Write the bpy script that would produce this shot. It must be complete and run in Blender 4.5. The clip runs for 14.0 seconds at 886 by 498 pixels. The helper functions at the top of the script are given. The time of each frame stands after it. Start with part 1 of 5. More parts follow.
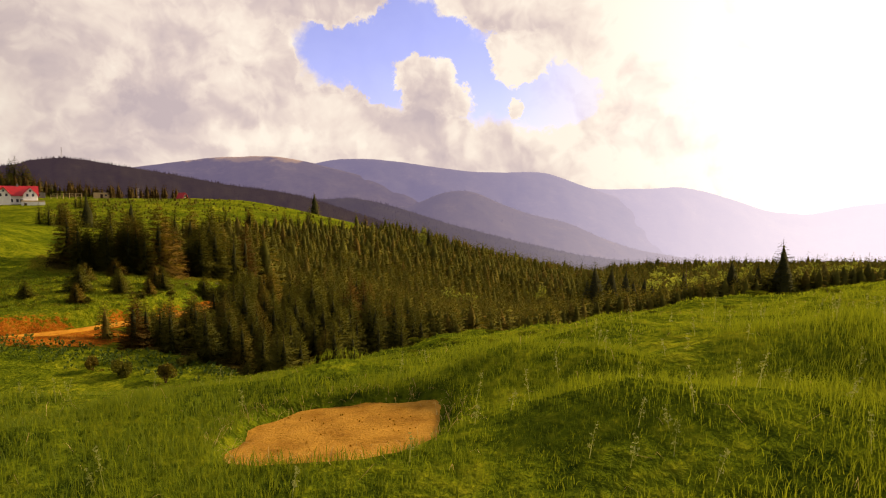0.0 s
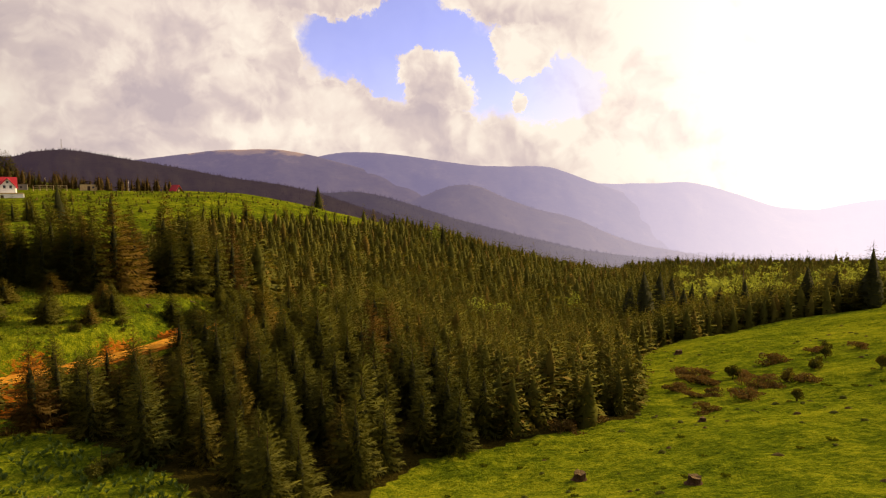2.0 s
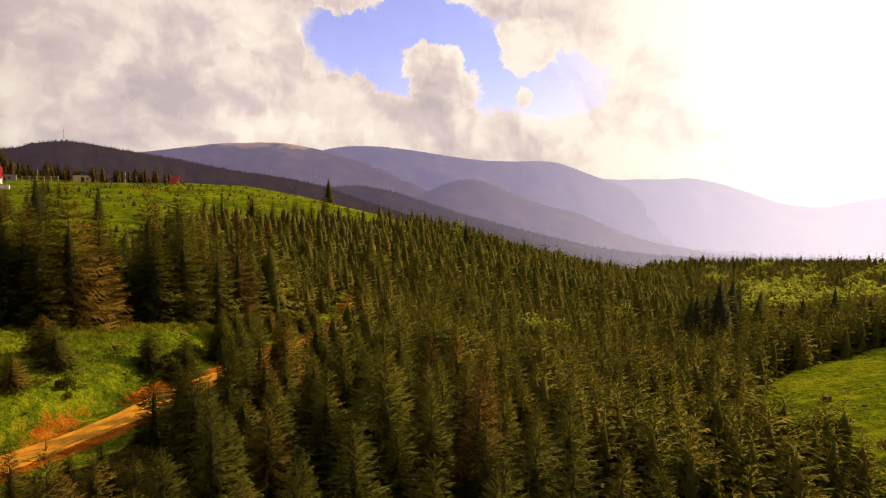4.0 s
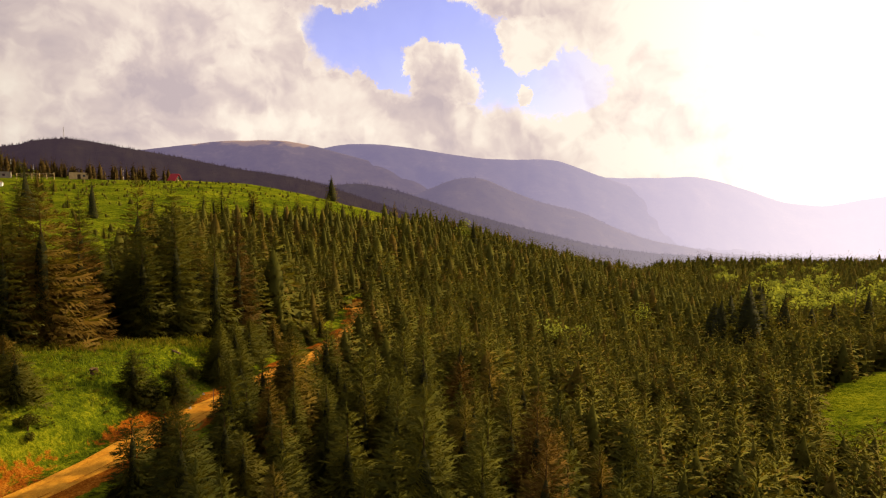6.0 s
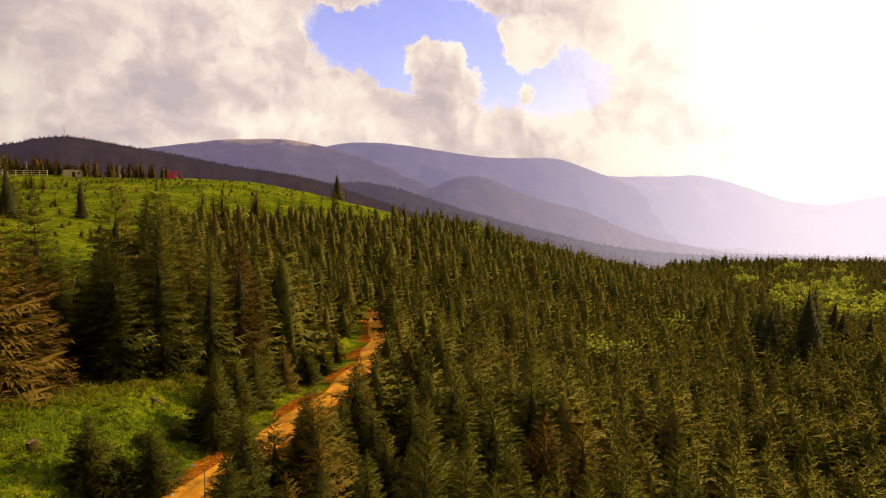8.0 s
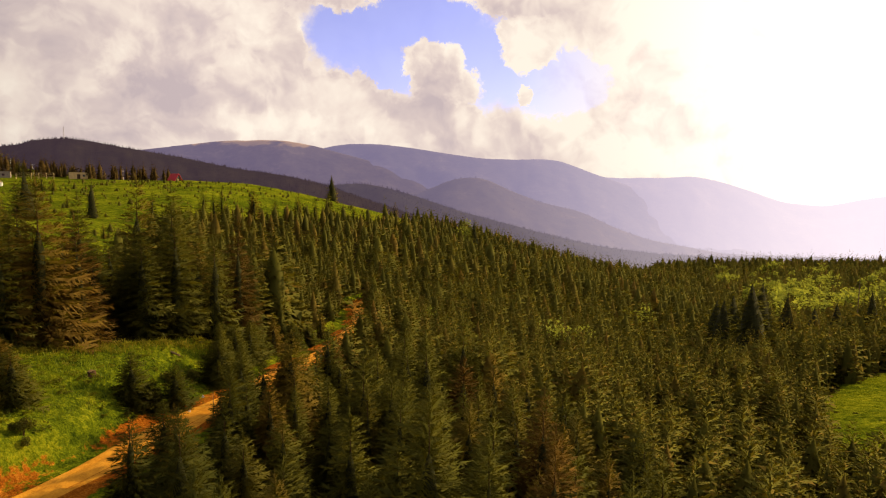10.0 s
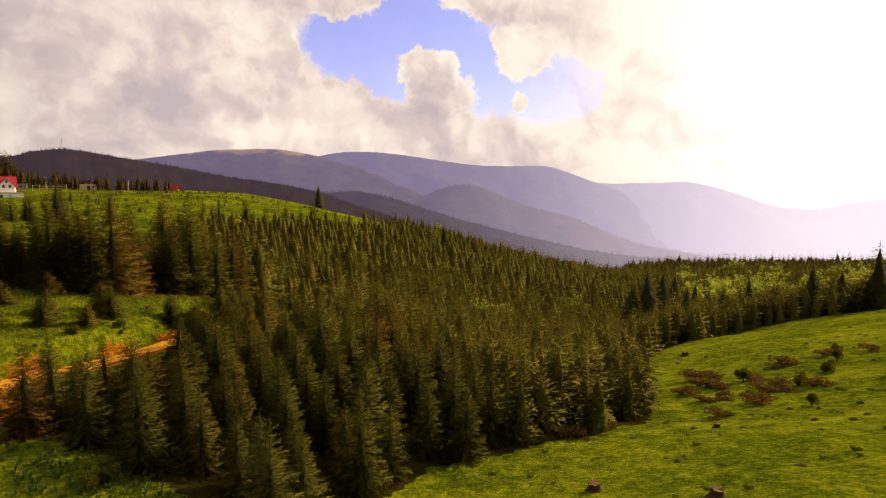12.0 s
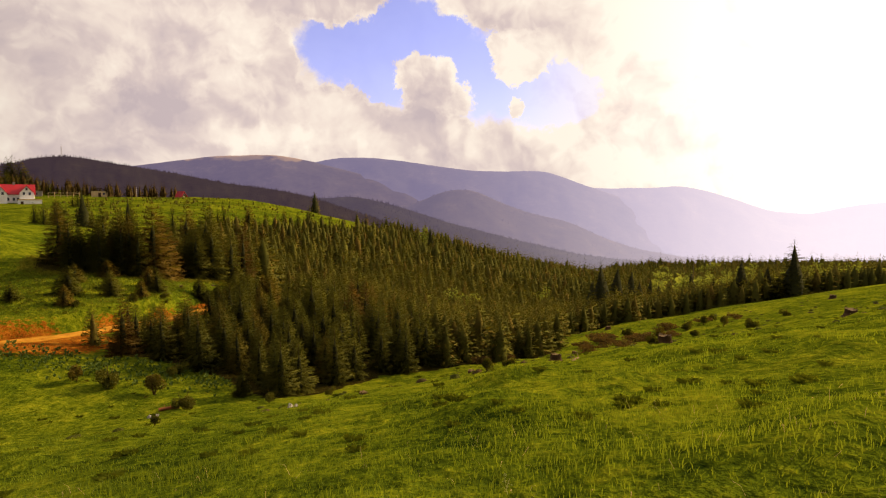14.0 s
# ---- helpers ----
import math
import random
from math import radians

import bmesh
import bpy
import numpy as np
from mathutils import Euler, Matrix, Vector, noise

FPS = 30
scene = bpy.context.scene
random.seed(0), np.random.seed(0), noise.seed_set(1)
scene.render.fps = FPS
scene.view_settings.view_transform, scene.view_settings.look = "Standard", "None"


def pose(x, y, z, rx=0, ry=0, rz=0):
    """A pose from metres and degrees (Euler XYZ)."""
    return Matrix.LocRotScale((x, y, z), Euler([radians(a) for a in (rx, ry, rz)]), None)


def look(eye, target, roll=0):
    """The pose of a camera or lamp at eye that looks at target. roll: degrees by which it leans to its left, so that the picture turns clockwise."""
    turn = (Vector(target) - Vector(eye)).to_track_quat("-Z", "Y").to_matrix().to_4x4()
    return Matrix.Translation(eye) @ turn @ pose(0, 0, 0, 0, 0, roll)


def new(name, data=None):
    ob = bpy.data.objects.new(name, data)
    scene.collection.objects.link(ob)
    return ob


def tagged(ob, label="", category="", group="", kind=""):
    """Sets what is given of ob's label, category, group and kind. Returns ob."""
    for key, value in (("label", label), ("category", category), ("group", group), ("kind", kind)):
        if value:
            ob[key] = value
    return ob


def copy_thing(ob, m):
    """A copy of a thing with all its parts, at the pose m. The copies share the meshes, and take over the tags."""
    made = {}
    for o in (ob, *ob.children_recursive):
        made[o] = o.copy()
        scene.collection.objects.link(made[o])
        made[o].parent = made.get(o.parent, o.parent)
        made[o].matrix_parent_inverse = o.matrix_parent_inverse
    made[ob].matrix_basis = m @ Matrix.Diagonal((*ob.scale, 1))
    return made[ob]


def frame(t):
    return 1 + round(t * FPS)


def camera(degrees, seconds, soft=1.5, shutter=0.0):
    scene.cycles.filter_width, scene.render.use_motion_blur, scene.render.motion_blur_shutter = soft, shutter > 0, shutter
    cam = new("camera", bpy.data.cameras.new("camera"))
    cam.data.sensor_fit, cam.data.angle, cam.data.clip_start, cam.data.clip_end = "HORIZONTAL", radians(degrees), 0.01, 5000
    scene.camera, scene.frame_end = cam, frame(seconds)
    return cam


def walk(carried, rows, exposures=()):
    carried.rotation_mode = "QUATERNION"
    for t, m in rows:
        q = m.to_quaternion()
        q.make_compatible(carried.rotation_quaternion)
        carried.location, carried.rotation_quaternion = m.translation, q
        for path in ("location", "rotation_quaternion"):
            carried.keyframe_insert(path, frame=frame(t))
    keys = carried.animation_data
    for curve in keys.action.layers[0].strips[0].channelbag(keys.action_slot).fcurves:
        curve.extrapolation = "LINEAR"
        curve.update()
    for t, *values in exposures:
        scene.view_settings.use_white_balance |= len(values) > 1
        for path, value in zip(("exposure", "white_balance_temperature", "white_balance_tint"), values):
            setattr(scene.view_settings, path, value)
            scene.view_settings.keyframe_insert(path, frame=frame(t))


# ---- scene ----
cam = camera(75.0, 14.0, soft=1.15)

# the flight line: x, y, z, heading, tilt, lean at stages of the way out
LINE = [
    (0.0, 0.00, 0.00, 1.35, 0.16, -4.35, 0.05),
    (0.1, -0.14, 0.82, 1.36, 0.17, -4.38, 0.05),
    (0.2, -0.36, 1.72, 1.36, 0.18, -4.41, 0.06),
    (0.3, -0.52, 2.60, 1.36, 0.19, -4.44, 0.08),
    (0.5, -0.86, 4.35, 1.38, 0.21, -4.48, 0.12),
    (0.7, -1.22, 6.21, 1.38, 0.23, -4.52, 0.15),
    (1.0, -1.74, 9.27, 1.41, 0.27, -4.60, 0.16),
    (1.5, -3.07, 14.95, 1.46, 0.32, -4.77, 0.18),
    (2.0, -5.28, 22.00, 1.46, 0.43, -4.95, 0.25),
    (2.5, -8.45, 30.10, 1.40, 0.55, -5.15, 0.42),
    (3.0, -11.70, 38.00, 1.36, 0.70, -5.33, 0.52),
    (3.6, -12.80, 41.30, 1.35, 0.74, -5.43, 0.62),
    (5.5, -14.35, 45.85, 1.35, 0.78, -5.60, 0.74),
    (6.0, -15.45, 48.85, 1.26, 0.80, -5.64, 0.74),
    (6.5, -16.52, 51.62, 1.19, 0.85, -5.69, 0.74),
    (7.0, -17.58, 54.42, 1.12, 0.88, -5.72, 0.74),
    (7.5, -18.58, 57.22, 1.09, 0.94, -5.75, 0.74),
    (8.0, -19.60, 60.08, 1.06, 0.96, -5.78, 0.74),
    (8.1, -19.70, 60.40, 1.06, 0.96, -5.78, 0.74),
]


def on_line(s):
    cols = list(zip(*LINE))
    x, y, z, heading, tilt, lean = (float(np.interp(s, cols[0], c)) for c in cols[1:])
    return pose(x, y, z, 90 + tilt, 0, heading) @ pose(0, 0, 0, 0, 0, lean)


# seconds and the stage of the line: out, then back the same way
STAGES = [(t, t) for t in (0.0, 0.1, 0.2, 0.3, 0.5, 0.7, 1.0, 1.5, 2.0, 2.5, 3.0, 3.6, 4.5, 5.5, 6.0, 6.5, 7.0, 7.5, 8.0)]
STAGES += [(8.1, 8.0), (8.6, 7.5), (9.1, 7.0), (9.6, 6.5), (10.1, 6.0), (10.6, 5.5), (10.9, 5.15), (11.0, 5.02), (11.1, 4.4), (11.2, 3.5), (11.3, 3.06), (11.4, 2.85), (11.5, 2.66), (11.6, 2.50), (11.8, 2.27),
           (12.0, 2.07), (12.5, 1.58), (13.0, 1.10), (13.5, 0.62), (13.8, 0.42), (14.0, 0.37)]
walk(cam, [(t, on_line(s)) for t, s in STAGES], [(0.0, 0.3, 7400, 12), (14.0, 0.3, 7400, 12)])

# ---- light ----
SUN_AZ, SUN_EL = 58.0, 25.0  # degrees to the right of +y, and above the horizon


def nodes_of(owner):
    owner.use_nodes = True
    owner.node_tree.nodes.clear()
    return owner.node_tree


def node(tree, kind, values=(), operation="", clamp=False, interpolation="", attribute=""):
    """A node; values: pairs of input and number or socket."""
    n = tree.nodes.new(kind)
    if operation:
        n.operation = operation
    if clamp:
        n.use_clamp = True
    if interpolation:
        n.interpolation_type = interpolation
    if attribute:
        n.attribute_name = attribute
    for key, v in values:
        if isinstance(v, bpy.types.NodeSocket):
            tree.links.new(v, n.inputs[key])
        else:
            n.inputs[key].default_value = v
    return n


def calc(tree, op, a, b=0.0, c=None, clamp=False):
    vals = [(0, a), (1, b)] + ([(2, c)] if c is not None else [])
    return node(tree, "ShaderNodeMath", vals, operation=op, clamp=clamp).outputs[0]


def mixed(tree, fac, a, b, blend="MIX"):
    n = tree.nodes.new("ShaderNodeMix")
    n.data_type, n.blend_type = "RGBA", blend
    for k, v in ((0, fac), (6, a), (7, b)):
        if isinstance(v, bpy.types.NodeSocket):
            tree.links.new(v, n.inputs[k])
        elif k == 0:
            n.inputs[k].default_value = v
        else:
            n.inputs[k].default_value = (*v, 1.0)
    return n.outputs[2]


def ramp(tree, fac, stops, interp="LINEAR"):
    n = node(tree, "ShaderNodeValToRGB", [(0, fac)])
    el = n.color_ramp.elements
    n.color_ramp.interpolation = interp
    while len(el) < len(stops):
        el.new(0.5)
    for e, (p, c) in zip(el, stops):
        e.position, e.color = p, (*c, 1.0) if len(c) == 3 else c
    return n.outputs[0]


def fractal(tree, vec, scale, detail=4.0, rough=0.55, distort=0.0):
    return node(tree, "ShaderNodeTexNoise", [("Vector", vec), ("Scale", scale), ("Detail", detail), ("Roughness", rough), ("Distortion", distort)]).outputs[0]


def build_world():
    world = bpy.data.worlds.new("sky")
    scene.world = world
    t = nodes_of(world)
    sky = node(t, "ShaderNodeTexSky")
    sky.sky_type, sky.sun_disc, sky.sun_elevation, sky.sun_rotation = "NISHITA", False, radians(SUN_EL), radians(SUN_AZ)
    sky.air_density, sky.dust_density, sky.ozone_density, sky.altitude = 1.0, 0.4, 3.0, 1200
    way = node(t, "ShaderNodeTexCoord").outputs["Generated"]
    sep = node(t, "ShaderNodeSeparateXYZ", [(0, way)])
    x, y, z = sep.outputs
    az = calc(t, "MULTIPLY", calc(t, "ARCTAN2", x, y), 57.2958)
    el = calc(t, "MULTIPLY", calc(t, "ARCSINE", z), 57.2958)
    flat = node(t, "ShaderNodeCombineXYZ", [(0, az), (1, el), (2, 0.0)]).outputs[0]

    def vec(op, a, b):
        return node(t, "ShaderNodeVectorMath", [(0, a), (1, b)], operation=op).outputs[0]

    def wobble(scale, detail, reach, rough):
        n = node(t, "ShaderNodeTexNoise", [("Vector", flat), ("Scale", scale), ("Detail", detail), ("Roughness", rough)]).outputs["Color"]
        return vec("MULTIPLY", vec("SUBTRACT", n, (0.5, 0.5, 0.5)), (reach, reach * 0.8, 0.0))
    bent = vec("ADD", flat, wobble(0.13, 3.0, 5.5, 0.55))
    torn = vec("ADD", flat, wobble(0.42, 7.0, 4.6, 0.68))

    def blob(place, a0, e0, ra, re):
        """One at the middle of an oval of sky, falling to nought at its border."""
        d = vec("MULTIPLY", vec("SUBTRACT", place, (a0, e0, 0.0)), (1 / ra, 1 / re, 0.0))
        return calc(t, "SUBTRACT", 1.0, node(t, "ShaderNodeVectorMath", [(0, d)], operation="LENGTH").outputs["Value"])

    def joined(place, ovals, soft):
        out = -1.0
        for b in ovals:
            out = calc(t, "SMOOTH_MAX", out, blob(place, *b), soft)
        return out

    def puffs(place):
        """Heaped, rounded heads with creases between them."""
        v = t.nodes.new("ShaderNodeTexVoronoi")
        v.feature = "SMOOTH_F1"
        t.links.new(place, v.inputs["Vector"])
        for key, value in (("Scale", 0.20), ("Detail", 3.0), ("Roughness", 0.55), ("Lacunarity", 2.2), ("Smoothness", 0.5)):
            v.inputs[key].default_value = value
        return calc(t, "SUBTRACT", 1.0, v.outputs["Distance"])
    heap = puffs(bent)
    lit = puffs(vec("ADD", bent, (1.1, 1.0, 0.0)))
    big = fractal(t, bent, 0.05, 4.0, 0.5)
    fine = fractal(t, flat, 0.5, 6.0, 0.6)

    # openings of blue, and the cloud heads that stand into them: azimuth, height, half width, half height
    GAPS = [(-8.9, 14.4, 6.0, 4.2), (-2.6, 16.2, 7.2, 3.4), (3.6, 12.2, 6.0, 4.6), (9.8, 10.4, 5.4, 3.4), (-6.4, 11.2, 3.6, 2.6), (-4.9, 17.7, 3.3, 2.3)]
    HEADS = [(-1.9, 12.0, 3.7, 2.5), (-0.2, 10.4, 3.8, 2.2), (7.2, 13.4, 3.3, 2.5), (5.8, 14.6, 2.4, 1.6), (7.0, 9.4, 1.3, 0.9), (-10.8, 18.9, 5.9, 2.7), (8.2, 18.6, 9.9, 2.6), (-10.9, 8.2, 6.5, 3.1), (-17.5, 12.3, 3.6, 5.3), (-3.5, 6.6, 8.6, 2.2)]
    AFAR = [(-65, 34, 14, 7), (85, 42, 20, 8), (140, 32, 25, 9), (-125, 30, 24, 8)]
    open_sky = calc(t, "SUBTRACT", joined(torn, GAPS + AFAR, 0.2), calc(t, "MULTIPLY", calc(t, "MAXIMUM", joined(torn, HEADS, 0.15), 0.0), 2.2))
    cover = node(t, "ShaderNodeMapRange", [(0, open_sky), (1, -0.02), (2, 0.34), (3, 1.0), (4, 0.08)], interpolation="SMOOTHSTEP").outputs[0]
    veil = node(t, "ShaderNodeMapRange", [(0, az), (1, 3.0), (2, 15.0), (3, 0.0), (4, 0.76)], interpolation="SMOOTHSTEP").outputs[0]
    cover = calc(t, "MAXIMUM", cover, veil)

    # clouds: lilac-grey bellies and cream heads, white where the sun stands behind them
    BELLIES = [(-32.6, 13.4, 8.5, 2.5, 0.5), (-34.3, 10.4, 4.8, 2.8, 0.6), (-25.7, 8.7, 5.1, 3.3, 1.0), (-24.2, 14.5, 3.3, 2.3, 0.55), (-16.6, 10.8, 3.1, 2.2, 0.45), (-32.5, 7.7, 5.0, 2.2, 0.35), (-8.2, 7.2, 3.8, 1.8, 0.45), (-0.5, 8.0, 5.0, 0.9, 0.6), (6.0, 17.1, 7.4, 1.5, 0.75), (14.6, 8.9, 7.9, 3.0, 0.35), (-7.7, 9.6, 3.8, 1.6, 0.3), (-25.4, 5.6, 9.7, 0.8, 0.25)]
    LIT = [(-29.8, 10.0, 1.5, 2.5, 0.9), (-24.0, 12.4, 2.3, 1.5, 0.7), (-23.2, 9.9, 1.1, 1.0, 0.6), (-19.1, 11.6, 3.0, 2.9, 0.5), (-35.3, 4.6, 4.7, 1.3, 0.5), (-13.4, 14.0, 3.2, 4.3, 0.5), (-20.7, 6.3, 10.3, 1.3, 0.5), (-2.7, 13.3, 2.7, 1.3, 0.5), (6.8, 13.8, 3.2, 1.4, 0.5), (-12.5, 6.1, 10.9, 1.6, 0.4)]
    shade = calc(t, "MULTIPLY", calc(t, "SUBTRACT", big, 0.5), 0.40)
    for *b, k in BELLIES:
        shade = calc(t, "SUBTRACT", shade, calc(t, "MULTIPLY", node(t, "ShaderNodeMapRange", [(0, blob(bent, *b)), (1, -0.15), (2, 0.75)], interpolation="SMOOTHSTEP").outputs[0], 0.24 * k))
    for *b, k in LIT:
        shade = calc(t, "ADD", shade, calc(t, "MULTIPLY", node(t, "ShaderNodeMapRange", [(0, blob(torn, *b)), (1, -0.35), (2, 0.85)], interpolation="SMOOTHSTEP").outputs[0], 0.28 * k))
    shade = calc(t, "ADD", shade, calc(t, "MULTIPLY", calc(t, "SUBTRACT", heap, lit), 0.30))
    # overlapping banks with clear upper edges, and relief lit from the upper right
    for scale, lo, hi, part_of in ((0.10, 0.47, 0.545, 0.16), (0.23, 0.46, 0.56, 0.11)):
        bank = fractal(t, bent, scale, 6.0, 0.5)
        shade = calc(t, "ADD", shade, calc(t, "MULTIPLY", calc(t, "SUBTRACT", node(t, "ShaderNodeMapRange", [(0, bank), (1, lo), (2, hi)], interpolation="SMOOTHSTEP").outputs[0], 0.5), part_of))
    relief = calc(t, "SUBTRACT", fractal(t, bent, 0.22, 6.0, 0.5), fractal(t, vec("ADD", bent, (0.8, 0.7, 0.0)), 0.22, 6.0, 0.5))
    shade = calc(t, "ADD", shade, calc(t, "MULTIPLY", relief, 0.55))
    shade = calc(t, "ADD", shade, calc(t, "MULTIPLY", calc(t, "SUBTRACT", fine, 0.5), 0.14))
    shade = calc(t, "ADD", shade, calc(t, "MULTIPLY", node(t, "ShaderNodeMapRange", [(0, open_sky), (1, -0.5), (2, 0.0)], interpolation="SMOOTHSTEP").outputs[0], 0.14))
    white_way = (math.sin(radians(50)) * math.cos(radians(10)), math.cos(radians(50)) * math.cos(radians(10)), math.sin(radians(10)))
    near = node(t, "ShaderNodeVectorMath", [(0, way), (1, white_way)], operation="DOT_PRODUCT").outputs["Value"]
    turned_away = node(t, "ShaderNodeMapRange", [(0, near), (1, -0.5), (2, 0.35), (3, 0.5), (4, 1.0)], interpolation="SMOOTHSTEP").outputs[0]
    white = node(t, "ShaderNodeMapRange", [(0, near), (1, 0.78), (2, 1.0)]).outputs[0]
    white = calc(t, "POWER", white, 1.8)
    shade = calc(t, "ADD", shade, calc(t, "MULTIPLY", white, 0.30))
    shade = calc(t, "ADD", shade, node(t, "ShaderNodeMapRange", [(0, near), (1, 0.55), (2, 0.85), (3, -0.13), (4, 0.20)], interpolation="SMOOTHSTEP").outputs[0])
    cloud = ramp(t, calc(t, "ADD", shade, 0.60), [(0.16, (0.56, 0.495, 0.56)), (0.40, (0.70, 0.62, 0.645)), (0.60, (0.86, 0.785, 0.765)), (0.84, (0.99, 0.95, 0.90))])
    bright = calc(t, "ADD", 0.80, calc(t, "MULTIPLY", white, 0.75))
    clouds = node(t, "ShaderNodeBackground", [(0, cloud), (1, calc(t, "MULTIPLY", bright, turned_away))])
    tint = mixed(t, 1.0, sky.outputs[0], (1.3, 0.92, 1.25), "MULTIPLY")
    blue = node(t, "ShaderNodeBackground", [(0, tint), (1, 0.15)])
    both = node(t, "ShaderNodeMixShader", [(0, cover), (1, blue.outputs[0]), (2, clouds.outputs[0])])
    node(t, "ShaderNodeOutputWorld", [(0, both.outputs[0])])


build_world()
sun_data = bpy.data.lights.new("sun", "SUN")
sun_data.energy, sun_data.angle, sun_data.color = 5.0, radians(0.6), (1.0, 0.74, 0.40)
sun = new("sun", sun_data)
sun.matrix_world = look((0, 0, 0), (-math.sin(radians(SUN_AZ)) * math.cos(radians(SUN_EL)), -math.cos(radians(SUN_AZ)) * math.cos(radians(SUN_EL)), -math.sin(radians(SUN_EL))))


# ---- materials ----
def material(name):
    m = bpy.data.materials.new(name)
    return m, nodes_of(m)


def finish(t, shader, bump=None):
    node(t, "ShaderNodeOutputMaterial", [(0, shader)])


def world_place(t):
    return node(t, "ShaderNodeNewGeometry").outputs["Position"]


def surface(t, color, rough=0.8, metal=0.0, bump=None, strength=0.3, dist=0.05, spec=0.3):
    vals = [("Base Color", color if isinstance(color, bpy.types.NodeSocket) else (*color, 1.0)), ("Roughness", rough), ("Metallic", metal), ("Specular IOR Level", spec)]
    if bump is not None:
        vals.append(("Normal", node(t, "ShaderNodeBump", [("Strength", strength), ("Distance", dist), ("Height", bump)]).outputs[0]))
    return node(t, "ShaderNodeBsdfPrincipled", vals).outputs[0]


def plain_material(name, a, b, scale, rough=0.7, metal=0.0, bump=0.3, dist=0.02, objects=True):
    """A surface between two colours, with stains and grain."""
    m, t = material(name)
    co = node(t, "ShaderNodeTexCoord").outputs["Object"] if objects else world_place(t)
    f = fractal(t, co, scale, 5.0, 0.6)
    g = fractal(t, co, scale * 9.0, 3.0, 0.6)
    mix = calc(t, "ADD", calc(t, "MULTIPLY", f, 0.7), calc(t, "MULTIPLY", g, 0.3))
    color = ramp(t, mix, [(0.3, a), (0.7, b)])
    finish(t, surface(t, color, rough, metal, g, bump, dist, 0.3 if rough < 0.8 else 0.05))
    return m


def leaf_material(name, dark, light, through_color, through_part=0.4, scale=0.6, warm=None, speck=0.7, single=0.25):
    """Needles, leaves and blades: diffuse and translucent, varied by plant and by clump."""
    m, t = material(name)
    place = world_place(t)
    f = fractal(t, place, scale, 4.0, 0.6)
    g = fractal(t, place, scale * 0.08, 3.0, 0.5)
    r = node(t, "ShaderNodeObjectInfo").outputs["Random"]
    isl = node(t, "ShaderNodeNewGeometry").outputs["Random Per Island"]
    k = calc(t, "ADD", calc(t, "MULTIPLY", f, 0.55), calc(t, "ADD", calc(t, "MULTIPLY", r, 0.2), calc(t, "MULTIPLY", isl, single)))
    k = calc(t, "ADD", k, calc(t, "MULTIPLY", calc(t, "SUBTRACT", g, 0.5), 0.8))
    k = calc(t, "ADD", k, calc(t, "MULTIPLY", calc(t, "SUBTRACT", fractal(t, place, 13.0, 2.0, 0.6), 0.5), speck))
    color = ramp(t, k, [(0.25, dark), (0.75, light)])
    if warm:
        w = node(t, "ShaderNodeMapRange", [(0, isl if name.startswith("far") else r), (1, 0.70), (2, 1.0)]).outputs[0]
        color = mixed(t, calc(t, "MULTIPLY", w, 0.7), color, warm)
    d = node(t, "ShaderNodeBsdfDiffuse", [(0, color)]).outputs[0]
    tr = node(t, "ShaderNodeBsdfTranslucent", [(0, mixed(t, 0.65, color, through_color))]).outputs[0]
    s = node(t, "ShaderNodeMixShader", [(0, through_part), (1, d), (2, tr)]).outputs[0]
    gl = node(t, "ShaderNodeBsdfGlossy", [(0, (0.4, 0.38, 0.2, 1)), ("Roughness", 0.6)]).outputs[0]
    s = node(t, "ShaderNodeMixShader", [(0, 0.02), (1, s), (2, gl)]).outputs[0]
    finish(t, s)
    return m


